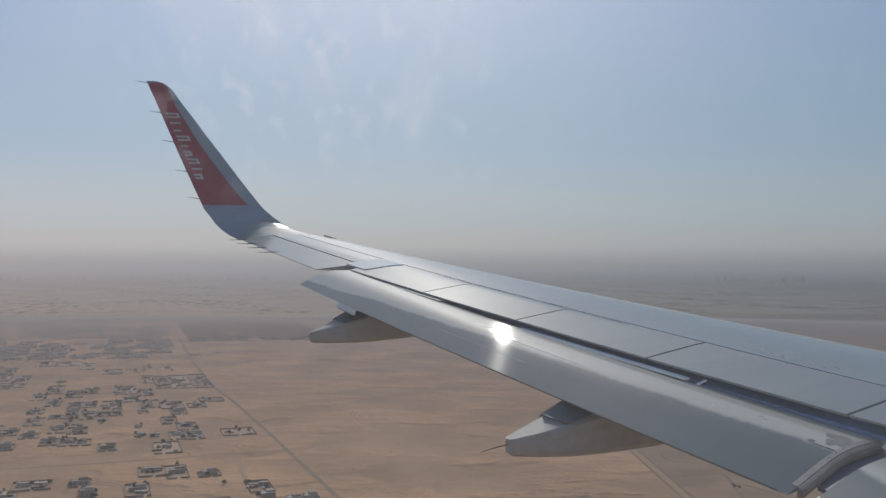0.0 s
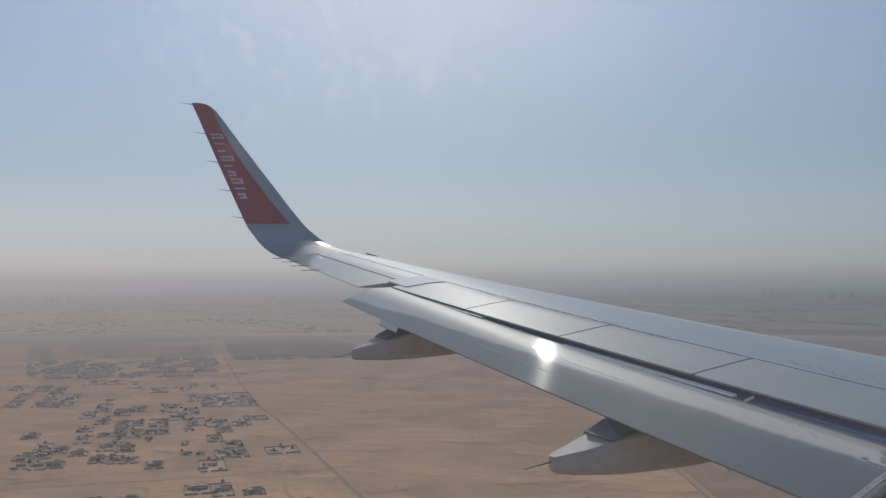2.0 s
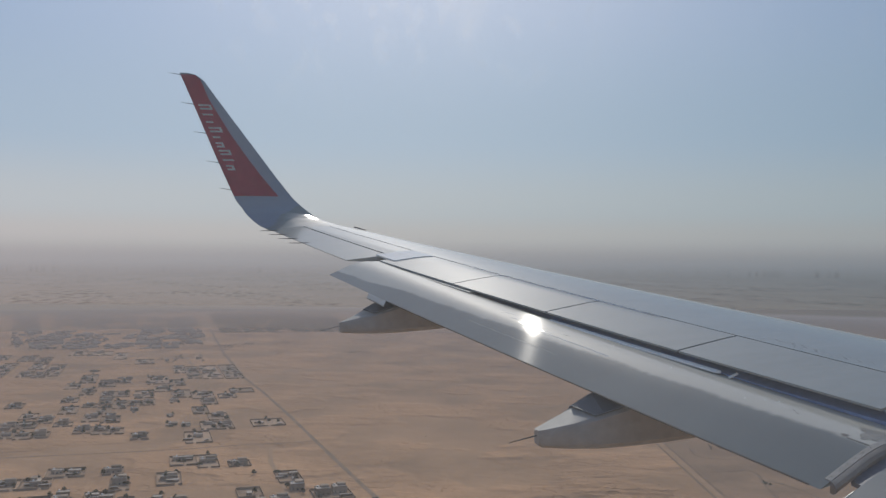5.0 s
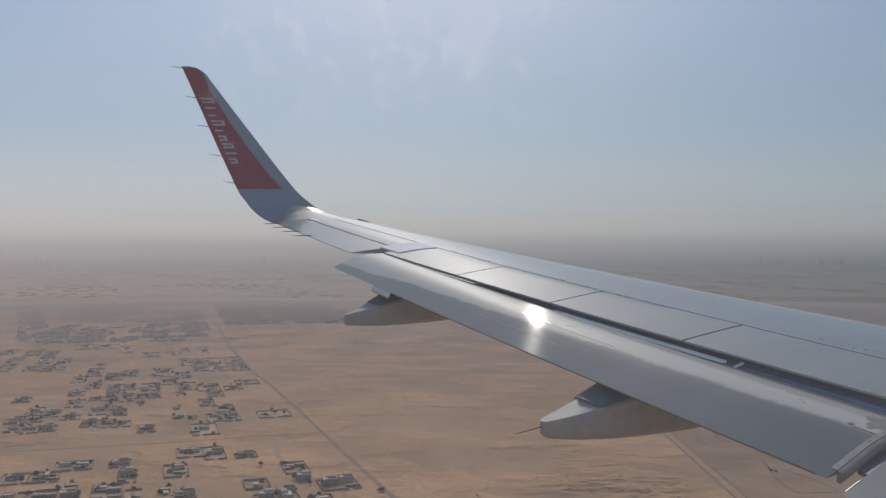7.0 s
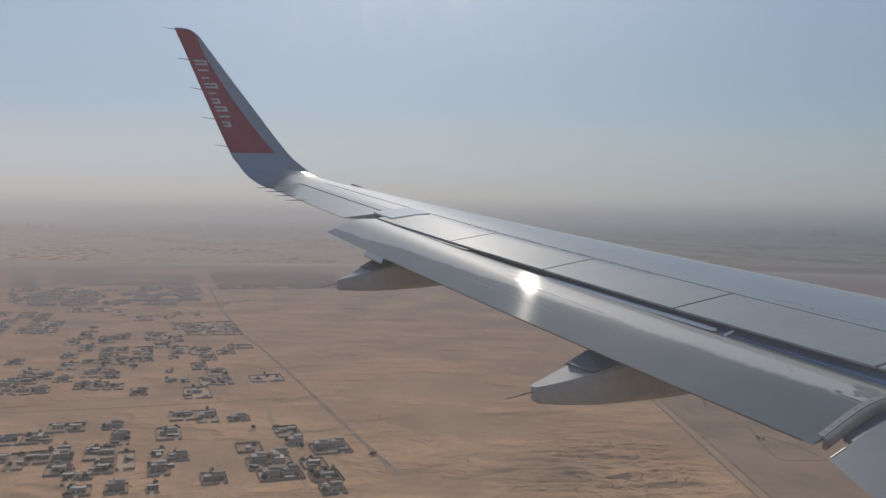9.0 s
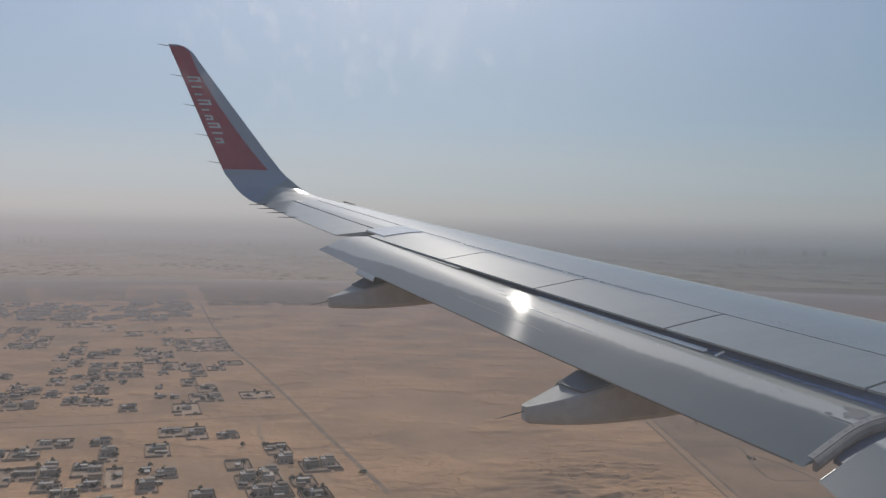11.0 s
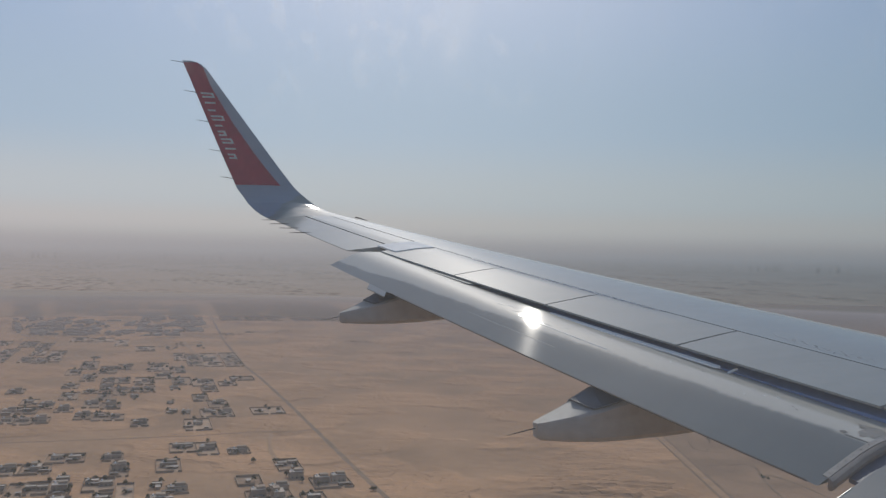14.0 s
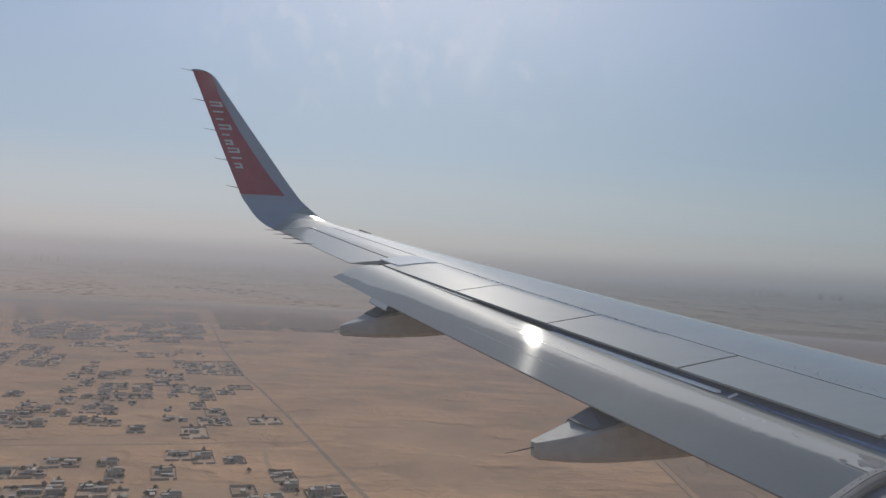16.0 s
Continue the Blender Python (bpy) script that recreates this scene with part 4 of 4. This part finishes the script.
    bm = bmesh.new()
    for b in bs:
        box(bm, *b)
    return bm


def house(w, d, h, upper_floor=0.0, tank=True):
    """A flat-roofed plastered house with a parapet, facing -y."""
    ob = tagged(new("house"), "flat-roofed plastered desert house with parapet and pale roof", "house", "houses of the desert town")
    ob["span"] = w
    part("wall", boxes((-w / 2, w / 2, -d / 2, d / 2, -0.5, h)), plaster, ob)
    p = 0.25
    part("roof", boxes((-w / 2 + p, w / 2 - p, -d / 2 + p, d / 2 - p, h + 0.004, h + 0.12)), roof_pale, ob, "pale flat roof")
    part("parapet", boxes((-w / 2, w / 2, -d / 2, -d / 2 + p, h, h + 0.7), (-w / 2, w / 2, d / 2 - p, d / 2, h, h + 0.7), (-w / 2, -w / 2 + p, -d / 2 + p, d / 2 - p, h, h + 0.7), (w / 2 - p, w / 2, -d / 2 + p, d / 2 - p, h, h + 0.7)), plaster, ob)
    if upper_floor:
        part("upper_floor", boxes((-w * 0.1, w / 2 - p - 0.1, -d * 0.1, d / 2 - p - 0.1, h + 0.12, h + upper_floor)), plaster, ob)
    part("door", boxes((-0.6, 0.6, -d / 2 - 0.06, -d / 2 + 0.1, 0, 2.2)), dark_opening, ob, "dark doorway")
    for k in (-0.32, 0.32):
        part("window", boxes((w * k - 0.7, w * k + 0.7, -d / 2 - 0.05, -d / 2 + 0.1, 1.0, 2.3)), dark_opening, ob, "dark window")
    if tank:
        bm = bmesh.new()
        bmesh.ops.create_cone(bm, cap_ends=True, segments=10, radius1=0.9, radius2=0.9, depth=1.8, matrix=Matrix.Translation((-w * 0.3, d * 0.2, h + 1.02)))
        part("water_tank", bm, tank_white, ob, "white roof water tank")
    return ob


def tree(seed, height, spread):
    """A low desert tree: trunk, limbs and a loose crown of leaf clumps."""
    rng = random.Random(seed)
    ob = tagged(new("tree"), "dusty dark green desert tree with loose crown", "tree", "trees of the desert town")
    bm = rod((0, 0, -0.4), (0.2, 0.1, height * 0.55), 0.22, 6)
    for k in range(4):
        t = rng.uniform(0, 6.3)
        limb = rod((0.1, 0.05, height * rng.uniform(0.25, 0.45)), (math.cos(t) * spread * 0.6, math.sin(t) * spread * 0.6, height * rng.uniform(0.6, 0.85)), 0.11, 4)
        me = bpy.data.meshes.new("limb")
        limb.to_mesh(me)
        limb.free()
        bm.from_mesh(me)
        bpy.data.meshes.remove(me)
    part("trunk", bm, bark, ob)
    cv, cf = [], []
    for k in range(70):
        t, r, z = rng.uniform(0, 6.3), spread * math.sqrt(rng.random()), rng.random()
        c = Vector((math.cos(t) * r * (1.1 - 0.5 * z), math.sin(t) * r * (1.1 - 0.5 * z), height * (0.35 + 0.65 * z) * (1 - 0.18 * (r / spread) ** 2)))
        q = rng.uniform(0.25, 0.6) * spread * 0.45
        base = len(cv)
        for _ in range(5):
            cv.append(c + Vector((rng.gauss(0, q), rng.gauss(0, q), rng.gauss(0, q * 0.7))))
        for f in ((0, 1, 2), (0, 2, 3), (1, 3, 4), (2, 4, 0), (0, 3, 4)):
            cf.append([base + i for i in f])
    me = bpy.data.meshes.new("crown")
    me.from_pydata(cv, [], cf)
    me.materials.append(foliage)
    crown = new("crown", me)
    crown.parent = ob
    return ob


house_kinds = [house(14, 10, 4.2), house(20, 12, 4.4, 3.2), house(11, 9, 3.6, 0, False), house(26, 11, 4.0, 0, True), house(16, 14, 7.0, 2.6)]
def shed(w, d, h):
    """A low lean-to with a flat sheet roof on block walls, open towards -y."""
    ob = tagged(new("shed"), "low block shed with flat sheet roof in a plot", "shed", "sheds of the desert town")
    for b in ((-w / 2, w / 2, d / 2 - 0.3, d / 2), (-w / 2, -w / 2 + 0.3, -d / 2, d / 2 - 0.3), (w / 2 - 0.3, w / 2, -d / 2, d / 2 - 0.3)):
        part("wall", boxes((*b, -0.4, h)), block_wall, ob)
    part("roof", boxes((-w / 2 - 0.3, w / 2 + 0.3, -d / 2 - 0.4, d / 2 + 0.2, h + 0.004, h + 0.16)), sheet_roof, ob, "dusty sheet roof")
    return ob


sheet_roof = material("sheet_roof", (0.38, 0.32, 0.27), 0.7, 0, (0.25, 0.21, 0.175), 0.3, 2.0, 0.1, 0.05, 0, 0.5)
shed_kinds = [shed(9, 5, 2.6), shed(14, 5, 2.8), shed(6, 6, 2.4)]
tree_kinds = [tree(1, 6.0, 3.2), tree(2, 4.5, 3.8), tree(3, 7.5, 3.0)]
SPAWN = random.Random(11)
used_kind = set()
LAY = radians(6.3)


def place(kinds, x, y, turn):
    """Puts a thing of the given kinds on the land; the first use moves the pattern itself."""
    ob = SPAWN.choice(kinds)
    m = Matrix.Translation((x, y, land_z(x, y))) @ Matrix.Rotation(turn, 4, "Z")
    if ob.name not in used_kind:
        used_kind.add(ob.name)
        ob.matrix_basis = m
        return ob
    return copy_thing(ob, m)


def around(x, y, u, v):
    return x + u * math.cos(LAY) - v * math.sin(LAY), y + u * math.sin(LAY) + v * math.cos(LAY)


far_trees, near_trees, taken_sheds = [], [], []


def plant(x, y):
    """A tree of its own near the aircraft; farther off it joins the scrub."""
    if len(near_trees) < 290 and y < 2100:
        near_trees.append(place(tree_kinds, x, y, SPAWN.uniform(0, 6.3)))
    else:
        far_trees.append((x, y))


def plot(x, y, w, d, houses=1, trees=2, kinds=None, walled=True):
    """A plot with a block wall round it, houses and trees inside."""
    if walled:
        ob = tagged(new("plot_wall"), "weathered block wall round a sandy plot", "wall", "plot walls of the desert town")
        ob.matrix_basis = Matrix.Translation((x, y, 0)) @ Matrix.Rotation(LAY, 4, "Z")
        h, t = SPAWN.uniform(2.0, 2.8), 0.5
        gate = SPAWN.uniform(-0.3, 0.3) * w
        for b in ((-w / 2, gate - 2, -d / 2, -d / 2 + t), (gate + 2, w / 2, -d / 2, -d / 2 + t), (-w / 2, w / 2, d / 2 - t, d / 2), (-w / 2, -w / 2 + t, -d / 2 + t, d / 2 - t), (w / 2 - t, w / 2, -d / 2 + t, d / 2 - t)):
            part("wall", boxes((*b, -0.6, h)), block_wall, ob)
        part("yard", boxes((-w / 2 + t, w / 2 - t, -d / 2 + t, d / 2 - t, -0.5, 0.10)), yard_soil, ob, "trodden darker yard soil")
    for k in range(houses):
        u = (k + 0.5) / houses - 0.5
        px, py = around(x, y, u * w * 0.9, d * SPAWN.uniform(-0.05, 0.22))
        place([o for o in (kinds or house_kinds) if o["span"] < 0.86 * w / houses] or house_kinds[2:3], px, py, LAY + SPAWN.choice((0, 0, math.pi / 2 if d > 34 and w > 30 else 0)))
    for k in range((trees + 1) // 2):
        px, py = around(x, y, w * SPAWN.uniform(-0.46, 0.46), d * SPAWN.choice((-0.38, -0.3, 0.4, 0.44)))
        plant(px, py)
    for k in range(int(w * d / 900)):
        px, py = around(x, y, w * SPAWN.uniform(-0.44, 0.44), d * SPAWN.uniform(-0.36, 0.42))
        plant(px, py)
    for k in range(max(1, int(w * d / 700)) if len(taken_sheds) < 280 else 0):
        taken_sheds.append(k)
        px, py = around(x, y, w * SPAWN.uniform(-0.4, 0.4), d * SPAWN.uniform(-0.40, 0.36))
        place(shed_kinds, px, py, LAY + SPAWN.choice((0, 0, math.pi / 2)))


big, mid, low = house_kinds[1:2] + house_kinds[3:5], house_kinds[:2], house_kinds[2:3] + house_kinds[:1]
# the rows of plots nearest the aircraft
plot(-100, 1219, 34, 54, 1, 2, big)
plot(-69, 1212, 27, 74, 1, 2, big)
plot(-28, 1191, 28, 32, 1, 1, mid)
plot(32, 1108, 29, 57, 2, 1, mid)
plot(40, 1041, 24, 40, 1, 1, big, False)
plot(77, 1018, 44, 46, 2, 3, big)
plot(8, 968, 48, 50, 2, 3, big)
plot(18, 1002, 31, 21, 1, 2, mid, False)
plot(54, 957, 26, 36, 1, 1, mid)
plot(26, 918, 25, 31, 1, 2, mid)
plot(61, 908, 29, 29, 0, 2, mid)
plot(-14, 1037, 28, 42, 0, 0, None)
plot(-180, 1173, 25, 37, 1, 1, mid)
plot(-163, 1104, 22, 60, 1, 3, big)
plot(-109, 1121, 29, 63, 1, 1, big)
plot(-235, 1173, 45, 46, 2, 2, mid)
plot(-289, 1118, 30, 49, 1, 2, mid)
plot(-258, 1120, 34, 47, 1, 3, big)
plot(-237, 1032, 26, 52, 2, 2, mid)
plot(-212, 1024, 22, 47, 1, 1, big)
plot(-217, 1065, 17, 25, 1, 1, mid, False)
plot(-175, 1039, 33, 56, 2, 2, mid)
plot(-143, 1004, 19, 73, 0, 1, None)
plot(-162, 977, 21, 43, 1, 3, mid)
plot(-105, 961, 22, 46, 1, 1, big)
plot(-113, 1030, 15, 33, 1, 3, low, False)
plot(-90, 1008, 24, 32, 1, 1, mid)
plot(-275, 1032, 13, 32, 1, 1, mid)
plot(-256, 1019, 19, 69, 0, 1, None)
plot(-205, 974, 27, 34, 1, 2, mid)
plot(-91, 1379, 38, 87, 1, 0, mid)
plot(-69, 1556, 33, 66, 1, 4, mid)
plot(-81, 1472, 24, 64, 1, 2, mid)
plot(-55, 1471, 27, 64, 1, 2, big)
plot(12, 1487, 52, 61, 0, 2, None)
plot(-176, 1397, 26, 48, 1, 2, mid)
plot(-267, 1461, 27, 52, 1, 2, mid)
plot(-243, 1457, 20, 66, 1, 3, low)
plot(-218, 1446, 27, 46, 1, 1, mid)
plot(-148, 1571, 20, 32, 1, 1, low, False)
plot(-135, 1478, 20, 59, 1, 2, mid, False)
plot(-115, 1475, 21, 54, 1, 2, mid, False)
plot(-370, 1439, 23, 54, 1, 2, mid)
plot(-344, 1428, 24, 53, 1, 2, mid)
plot(-321, 1431, 25, 44, 1, 1, big)
plot(-385, 1509, 28, 54, 1, 2, mid)
plot(-360, 1520, 30, 60, 1, 2, low)
plot(-376, 1601, 28, 55, 1, 2, mid)
plot(-343, 1566, 25, 64, 1, 2, mid)
plot(-306, 1518, 29, 35, 1, 0, big)
plot(-426, 1719, 30, 50, 1, 1, mid)
plot(-345, 1776, 30, 54, 1, 1, mid)
plot(-325, 1660, 30, 79, 1, 2, low)
plot(-298, 1705, 27, 37, 1, 0, mid)
plot(-278, 1752, 25, 82, 1, 3, mid)
plot(-248, 1712, 24, 91, 1, 4, mid)
plot(-265, 1647, 25, 72, 0, 4, None)
plot(-273, 1570, 27, 65, 1, 3, mid)
plot(-240, 1553, 31, 59, 1, 2, big)
plot(-223, 1724, 29, 52, 1, 2, mid)
plot(-199, 1731, 21, 67, 1, 2, low)
plot(-214, 1640, 20, 47, 1, 2, mid, False)
plot(-155, 1734, 26, 67, 1, 2, mid, False)
plot(-92, 1724, 30, 67, 1, 2, big)
plot(-102, 1624, 27, 71, 1, 2, mid)
plot(-61, 1791, 34, 50, 1, 1, low)
plot(-35, 1862, 47, 54, 0, 0, None)
plot(-150, 1831, 36, 98, 1, 2, mid)
plot(-108, 1808, 42, 89, 1, 1, mid)
plot(-112, 2183, 43, 251, 2, 4, mid)
plot(-66, 2188, 41, 265, 1, 3, mid)
plot(-187, 2244, 28, 147, 1, 3, mid)
plot(-152, 2182, 31, 228, 1, 4, mid)
plot(-216, 2049, 46, 132, 1, 5, mid)
plot(-172, 1999, 32, 89, 1, 3, low)
plot(-220, 1834, 36, 98, 1, 4, mid)
plot(-191, 1904, 35, 72, 1, 3, mid)
plot(-334, 1890, 27, 95, 1, 2, mid)
plot(-275, 1844, 54, 75, 2, 2, mid)
plot(-377, 1975, 30, 85, 1, 3, low)
plot(-365, 2089, 35, 135, 1, 4, mid)
plot(-314, 2010, 36, 107, 1, 3, mid)
plot(-282, 2056, 39, 113, 1, 4, mid, False)
plot(-379, 2222, 30, 86, 1, 2, low, False)
plot(-593, 2536, 42, 139, 1, 3, mid)
plot(-545, 2496, 36, 135, 1, 3, low)
plot(-525, 2341, 34, 119, 1, 4, mid)
plot(-473, 2264, 37, 227, 1, 3, mid)
plot(-519, 2193, 32, 93, 1, 3, mid)
plot(-486, 2179, 29, 103, 1, 4, low)
plot(-590, 2287, 34, 276, 2, 4, mid)
plot(-664, 2569, 34, 112, 1, 2, low)
plot(-287, 2423, 48, 103, 1, 3, low)
plot(-233, 2441, 55, 119, 1, 4, mid, False)
plot(-213, 2534, 26, 99, 0, 4, None, False)
plot(-157, 2499, 25, 198, 1, 4, low, False)
plot(-492, 2666, 45, 123, 1, 3, mid)
plot(-432, 2656, 66, 106, 1, 3, mid)
plot(-367, 2579, 35, 162, 1, 4, low)
plot(124, 970, 24, 24, 0, 1, None, False)
plot(-7, 1125, 10, 12, 0, 1, None, False)
plot(-48, 919, 25, 39, 1, 2, mid)
plot(18, 921, 45, 39, 2, 3, big)
plot(64, 907, 29, 38, 1, 2, mid)
plot(66, 861, 24, 31, 1, 2, mid)
plot(-177, 949, 19, 24, 1, 2, mid)
plot(-191, 950, 10, 60, 1, 2, low)
plot(-172, 898, 23, 32, 1, 3, mid)
plot(-138, 899, 22, 32, 1, 2, big)
plot(-104, 893, 11, 25, 1, 1, mid)

# the town's far side and the groves beyond, too many to count
rng = random.Random(21)
fv, ff, tv, tf = [], [], [], []


def far_box(x, y, w, d, h, r):
    b = len(fv)
    c, s = math.cos(r), math.sin(r)
    for z in (-0.5, h):
        for u, v in ((-w, -d), (w, -d), (w, d), (-w, d)):
            fv.append((x + (u * c - v * s) / 2, y + (u * s + v * c) / 2, z))
    for f in ((4, 5, 6, 7), (0, 1, 5, 4), (1, 2, 6, 5), (2, 3, 7, 6), (3, 0, 4, 7)):
        ff.append([b + i for i in f])


def far_bush(x, y, r, h):
    b = len(tv)
    for k in range(5):
        t = k * 1.2566 + rng.random()
        tv.append((x + math.cos(t) * r * rng.uniform(0.7, 1.2), y + math.sin(t) * r * rng.uniform(0.7, 1.2), rng.uniform(0.1, 0.5) * h))
    tv.append((x + rng.uniform(-0.3, 0.3) * r, y, h))
    for k in range(5):
        tf.append([b + k, b + (k + 1) % 5, b + 5])


for x, y, w, d, nb, nt in (
    (-890, 3791, 96, 1929, 123, 562),
    (-690, 3129, 91, 656, 39, 181),
    (-768, 4194, 192, 1101, 140, 639),
    (-593, 3153, 120, 757, 66, 301),
    (-593, 4185, 182, 1182, 114, 520),
    (-450, 3074, 149, 601, 71, 324),
    (-321, 3557, 208, 1514, 314, 1429),
    (-189, 3123, 26, 318, 4, 20),
    (-1047, 5353, 122, 65, 5, 24),
    (-618, 5100, 350, 300, 55, 253),
):
    lean = x / y
    for k in range(int(nb * 2.4)):
        v = (rng.randrange(int(d / 34) + 1) / (d / 34) - 0.5) * d
        px, py = x + lean * v + rng.uniform(-0.5, 0.5) * w, y + v
        if px < road_x(py) - 16 and noise.noise(Vector((px / 70, py / 210, 4.0))) > -0.16 and abs(py % 150 - 75) > 7 and abs((px + 0.11 * py) % 105 - 52) > 6:
            far_box(px, py, rng.uniform(9, 20), rng.uniform(7, 14), rng.uniform(3.2, 6.5), LAY)
    for k in range(int(nt * 1.3)):
        v = rng.uniform(-0.5, 0.5) * d
        px, py = x + lean * v + rng.uniform(-0.5, 0.5) * w, y + v
        if px < road_x(py) - 16 and noise.noise(Vector((px / 70, py / 210, 4.0))) > -0.10 and abs(py % 150 - 75) > 7 and abs((px + 0.11 * py) % 105 - 52) > 6:
            far_bush(px, py, rng.uniform(2, 5), rng.uniform(2.5, 5.5))
for px, py in far_trees:
    for k in range(4):
        far_bush(px + rng.uniform(-1.6, 1.6), py + rng.uniform(-1.6, 1.6), rng.uniform(2.0, 3.8), rng.uniform(2.2, 4.2))
# the date grove beyond the road, planted in rows, with bare strips between its plots
for row in range(96):
    py = 3360 + row * 12.5
    for k in range(86):
        px = road_x(py) + 26 + 6.6 * k + rng.uniform(-1.5, 1.5)
        if (k % 13) and row % 24 and px < 390 and noise.noise(Vector((px / 80, py / 300, 2.0))) > -0.42:
            far_bush(px, py + rng.uniform(-2, 2), rng.uniform(2.2, 3.6), rng.uniform(2.5, 5))
# thickets on the open sand
for cx, cy, wide, deep, n_ in ((-88, 2830, 22, 40, 50), (-32, 2900, 12, 30, 26), (88, 2950, 12, 30, 20), (268, 2600, 22, 12, 14), (300, 2610, 10, 10, 8), (593, 976, 2, 3, 5), (640, 1180, 14, 10, 12), (700, 1230, 18, 14, 16)):
    for k in range(n_):
        far_bush(cx + rng.gauss(0, wide), cy + rng.gauss(0, deep), rng.uniform(1.5, 3.6), rng.uniform(1.8, 4))
for k in range(26):
    cx, cy = rng.uniform(-100, 2200), rng.uniform(2900, 4900)
    if cx < road_x(cy) + 60:
        continue
    wide, deep = rng.uniform(15, 70), rng.uniform(12, 60)
    for q in range(int(wide * deep / 40)):
        far_bush(cx + rng.gauss(0, wide), cy + rng.gauss(0, deep), rng.uniform(1.5, 4), rng.uniform(1.5, 3.5))
# low desert bushes, thicker among the ridges
for k in range(480):
    px, py = (rng.uniform(40, 1100), rng.uniform(760, 2600)) if k < 360 else (rng.gauss(390, 70), rng.uniform(800, 1180))
    if px < road_x(py) + 15:
        continue
    b0 = len(tv)
    big = k < 360 and rng.random() < 0.12
    far_bush(px, py, rng.uniform(1.2, 2.0) if big else rng.uniform(0.4, 1.1), rng.uniform(1.4, 2.4) if big else rng.uniform(0.4, 1.1))
    for i in range(b0, len(tv)):
        tv[i] = (tv[i][0], tv[i][1], tv[i][2] + land_z(px, py))
for name, vv, fc, mat, label, cat in (("far_houses", fv, ff, sheet_roof, "crowded flat-roofed houses of the far town", "houses"), ("scrub", tv, tf, foliage, "dusty dark scrub and far groves on sand", "scrub")):
    me = bpy.data.meshes.new(name)
    me.from_pydata(vv, [], fc)
    me.materials.append(mat)
    tagged(new(name, me), label, cat, kind="stuff")

# ---- tinted sheet that stands in for haze over the far land ----
hz = bpy.data.materials.new("haze_stand_in")
hz.use_nodes = True
n, l = hz.node_tree.nodes, hz.node_tree.links
n.clear()
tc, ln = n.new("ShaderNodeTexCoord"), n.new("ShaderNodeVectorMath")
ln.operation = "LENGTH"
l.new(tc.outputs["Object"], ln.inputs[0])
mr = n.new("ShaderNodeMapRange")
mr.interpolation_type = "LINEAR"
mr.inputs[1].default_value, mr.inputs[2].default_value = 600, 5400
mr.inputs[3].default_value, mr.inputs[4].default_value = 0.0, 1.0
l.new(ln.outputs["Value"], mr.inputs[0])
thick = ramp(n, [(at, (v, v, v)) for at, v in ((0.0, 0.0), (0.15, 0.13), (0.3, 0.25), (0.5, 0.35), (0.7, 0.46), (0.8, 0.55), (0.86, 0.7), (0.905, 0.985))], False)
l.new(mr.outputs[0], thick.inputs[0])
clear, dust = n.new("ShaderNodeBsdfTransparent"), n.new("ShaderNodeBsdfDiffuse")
# haze colour by distance: lifted against the sheet's own shadow, lowered where the backdrop starts
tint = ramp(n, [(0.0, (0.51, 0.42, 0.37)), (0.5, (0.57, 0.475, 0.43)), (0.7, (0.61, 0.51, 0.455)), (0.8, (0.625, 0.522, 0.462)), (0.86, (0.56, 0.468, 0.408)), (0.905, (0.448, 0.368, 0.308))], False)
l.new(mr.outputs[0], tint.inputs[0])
# haze tint darkened and cooled towards +x, to meet the duller backdrop there
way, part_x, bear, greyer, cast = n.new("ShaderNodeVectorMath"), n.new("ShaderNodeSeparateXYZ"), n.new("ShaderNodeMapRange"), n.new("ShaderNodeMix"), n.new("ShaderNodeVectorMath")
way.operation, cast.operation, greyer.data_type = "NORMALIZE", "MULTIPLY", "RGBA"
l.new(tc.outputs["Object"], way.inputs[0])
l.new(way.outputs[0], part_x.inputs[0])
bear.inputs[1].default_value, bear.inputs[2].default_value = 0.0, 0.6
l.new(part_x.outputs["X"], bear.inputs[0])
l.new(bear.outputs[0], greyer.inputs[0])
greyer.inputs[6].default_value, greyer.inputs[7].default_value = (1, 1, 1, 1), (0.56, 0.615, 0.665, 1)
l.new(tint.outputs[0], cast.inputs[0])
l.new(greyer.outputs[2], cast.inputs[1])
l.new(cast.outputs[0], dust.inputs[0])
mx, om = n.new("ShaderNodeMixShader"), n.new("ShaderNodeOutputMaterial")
# and the sheet more opaque on that side
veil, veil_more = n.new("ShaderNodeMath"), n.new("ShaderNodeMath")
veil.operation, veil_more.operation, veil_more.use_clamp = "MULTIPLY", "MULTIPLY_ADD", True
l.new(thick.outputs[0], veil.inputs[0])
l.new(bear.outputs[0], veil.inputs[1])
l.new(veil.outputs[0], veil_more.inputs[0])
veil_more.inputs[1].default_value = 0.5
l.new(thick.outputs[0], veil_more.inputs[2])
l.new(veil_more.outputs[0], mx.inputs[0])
l.new(clear.outputs[0], mx.inputs[1])
l.new(dust.outputs[0], mx.inputs[2])
l.new(mx.outputs[0], om.inputs[0])
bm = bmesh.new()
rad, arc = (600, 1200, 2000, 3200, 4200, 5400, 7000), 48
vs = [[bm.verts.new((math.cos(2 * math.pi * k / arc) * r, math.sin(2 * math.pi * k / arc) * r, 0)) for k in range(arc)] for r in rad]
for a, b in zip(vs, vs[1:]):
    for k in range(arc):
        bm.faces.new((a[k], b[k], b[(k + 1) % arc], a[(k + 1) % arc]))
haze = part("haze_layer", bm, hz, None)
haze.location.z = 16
tagged(haze, "pale see-through sheet standing in for haze over the far desert", "haze", kind="structure")
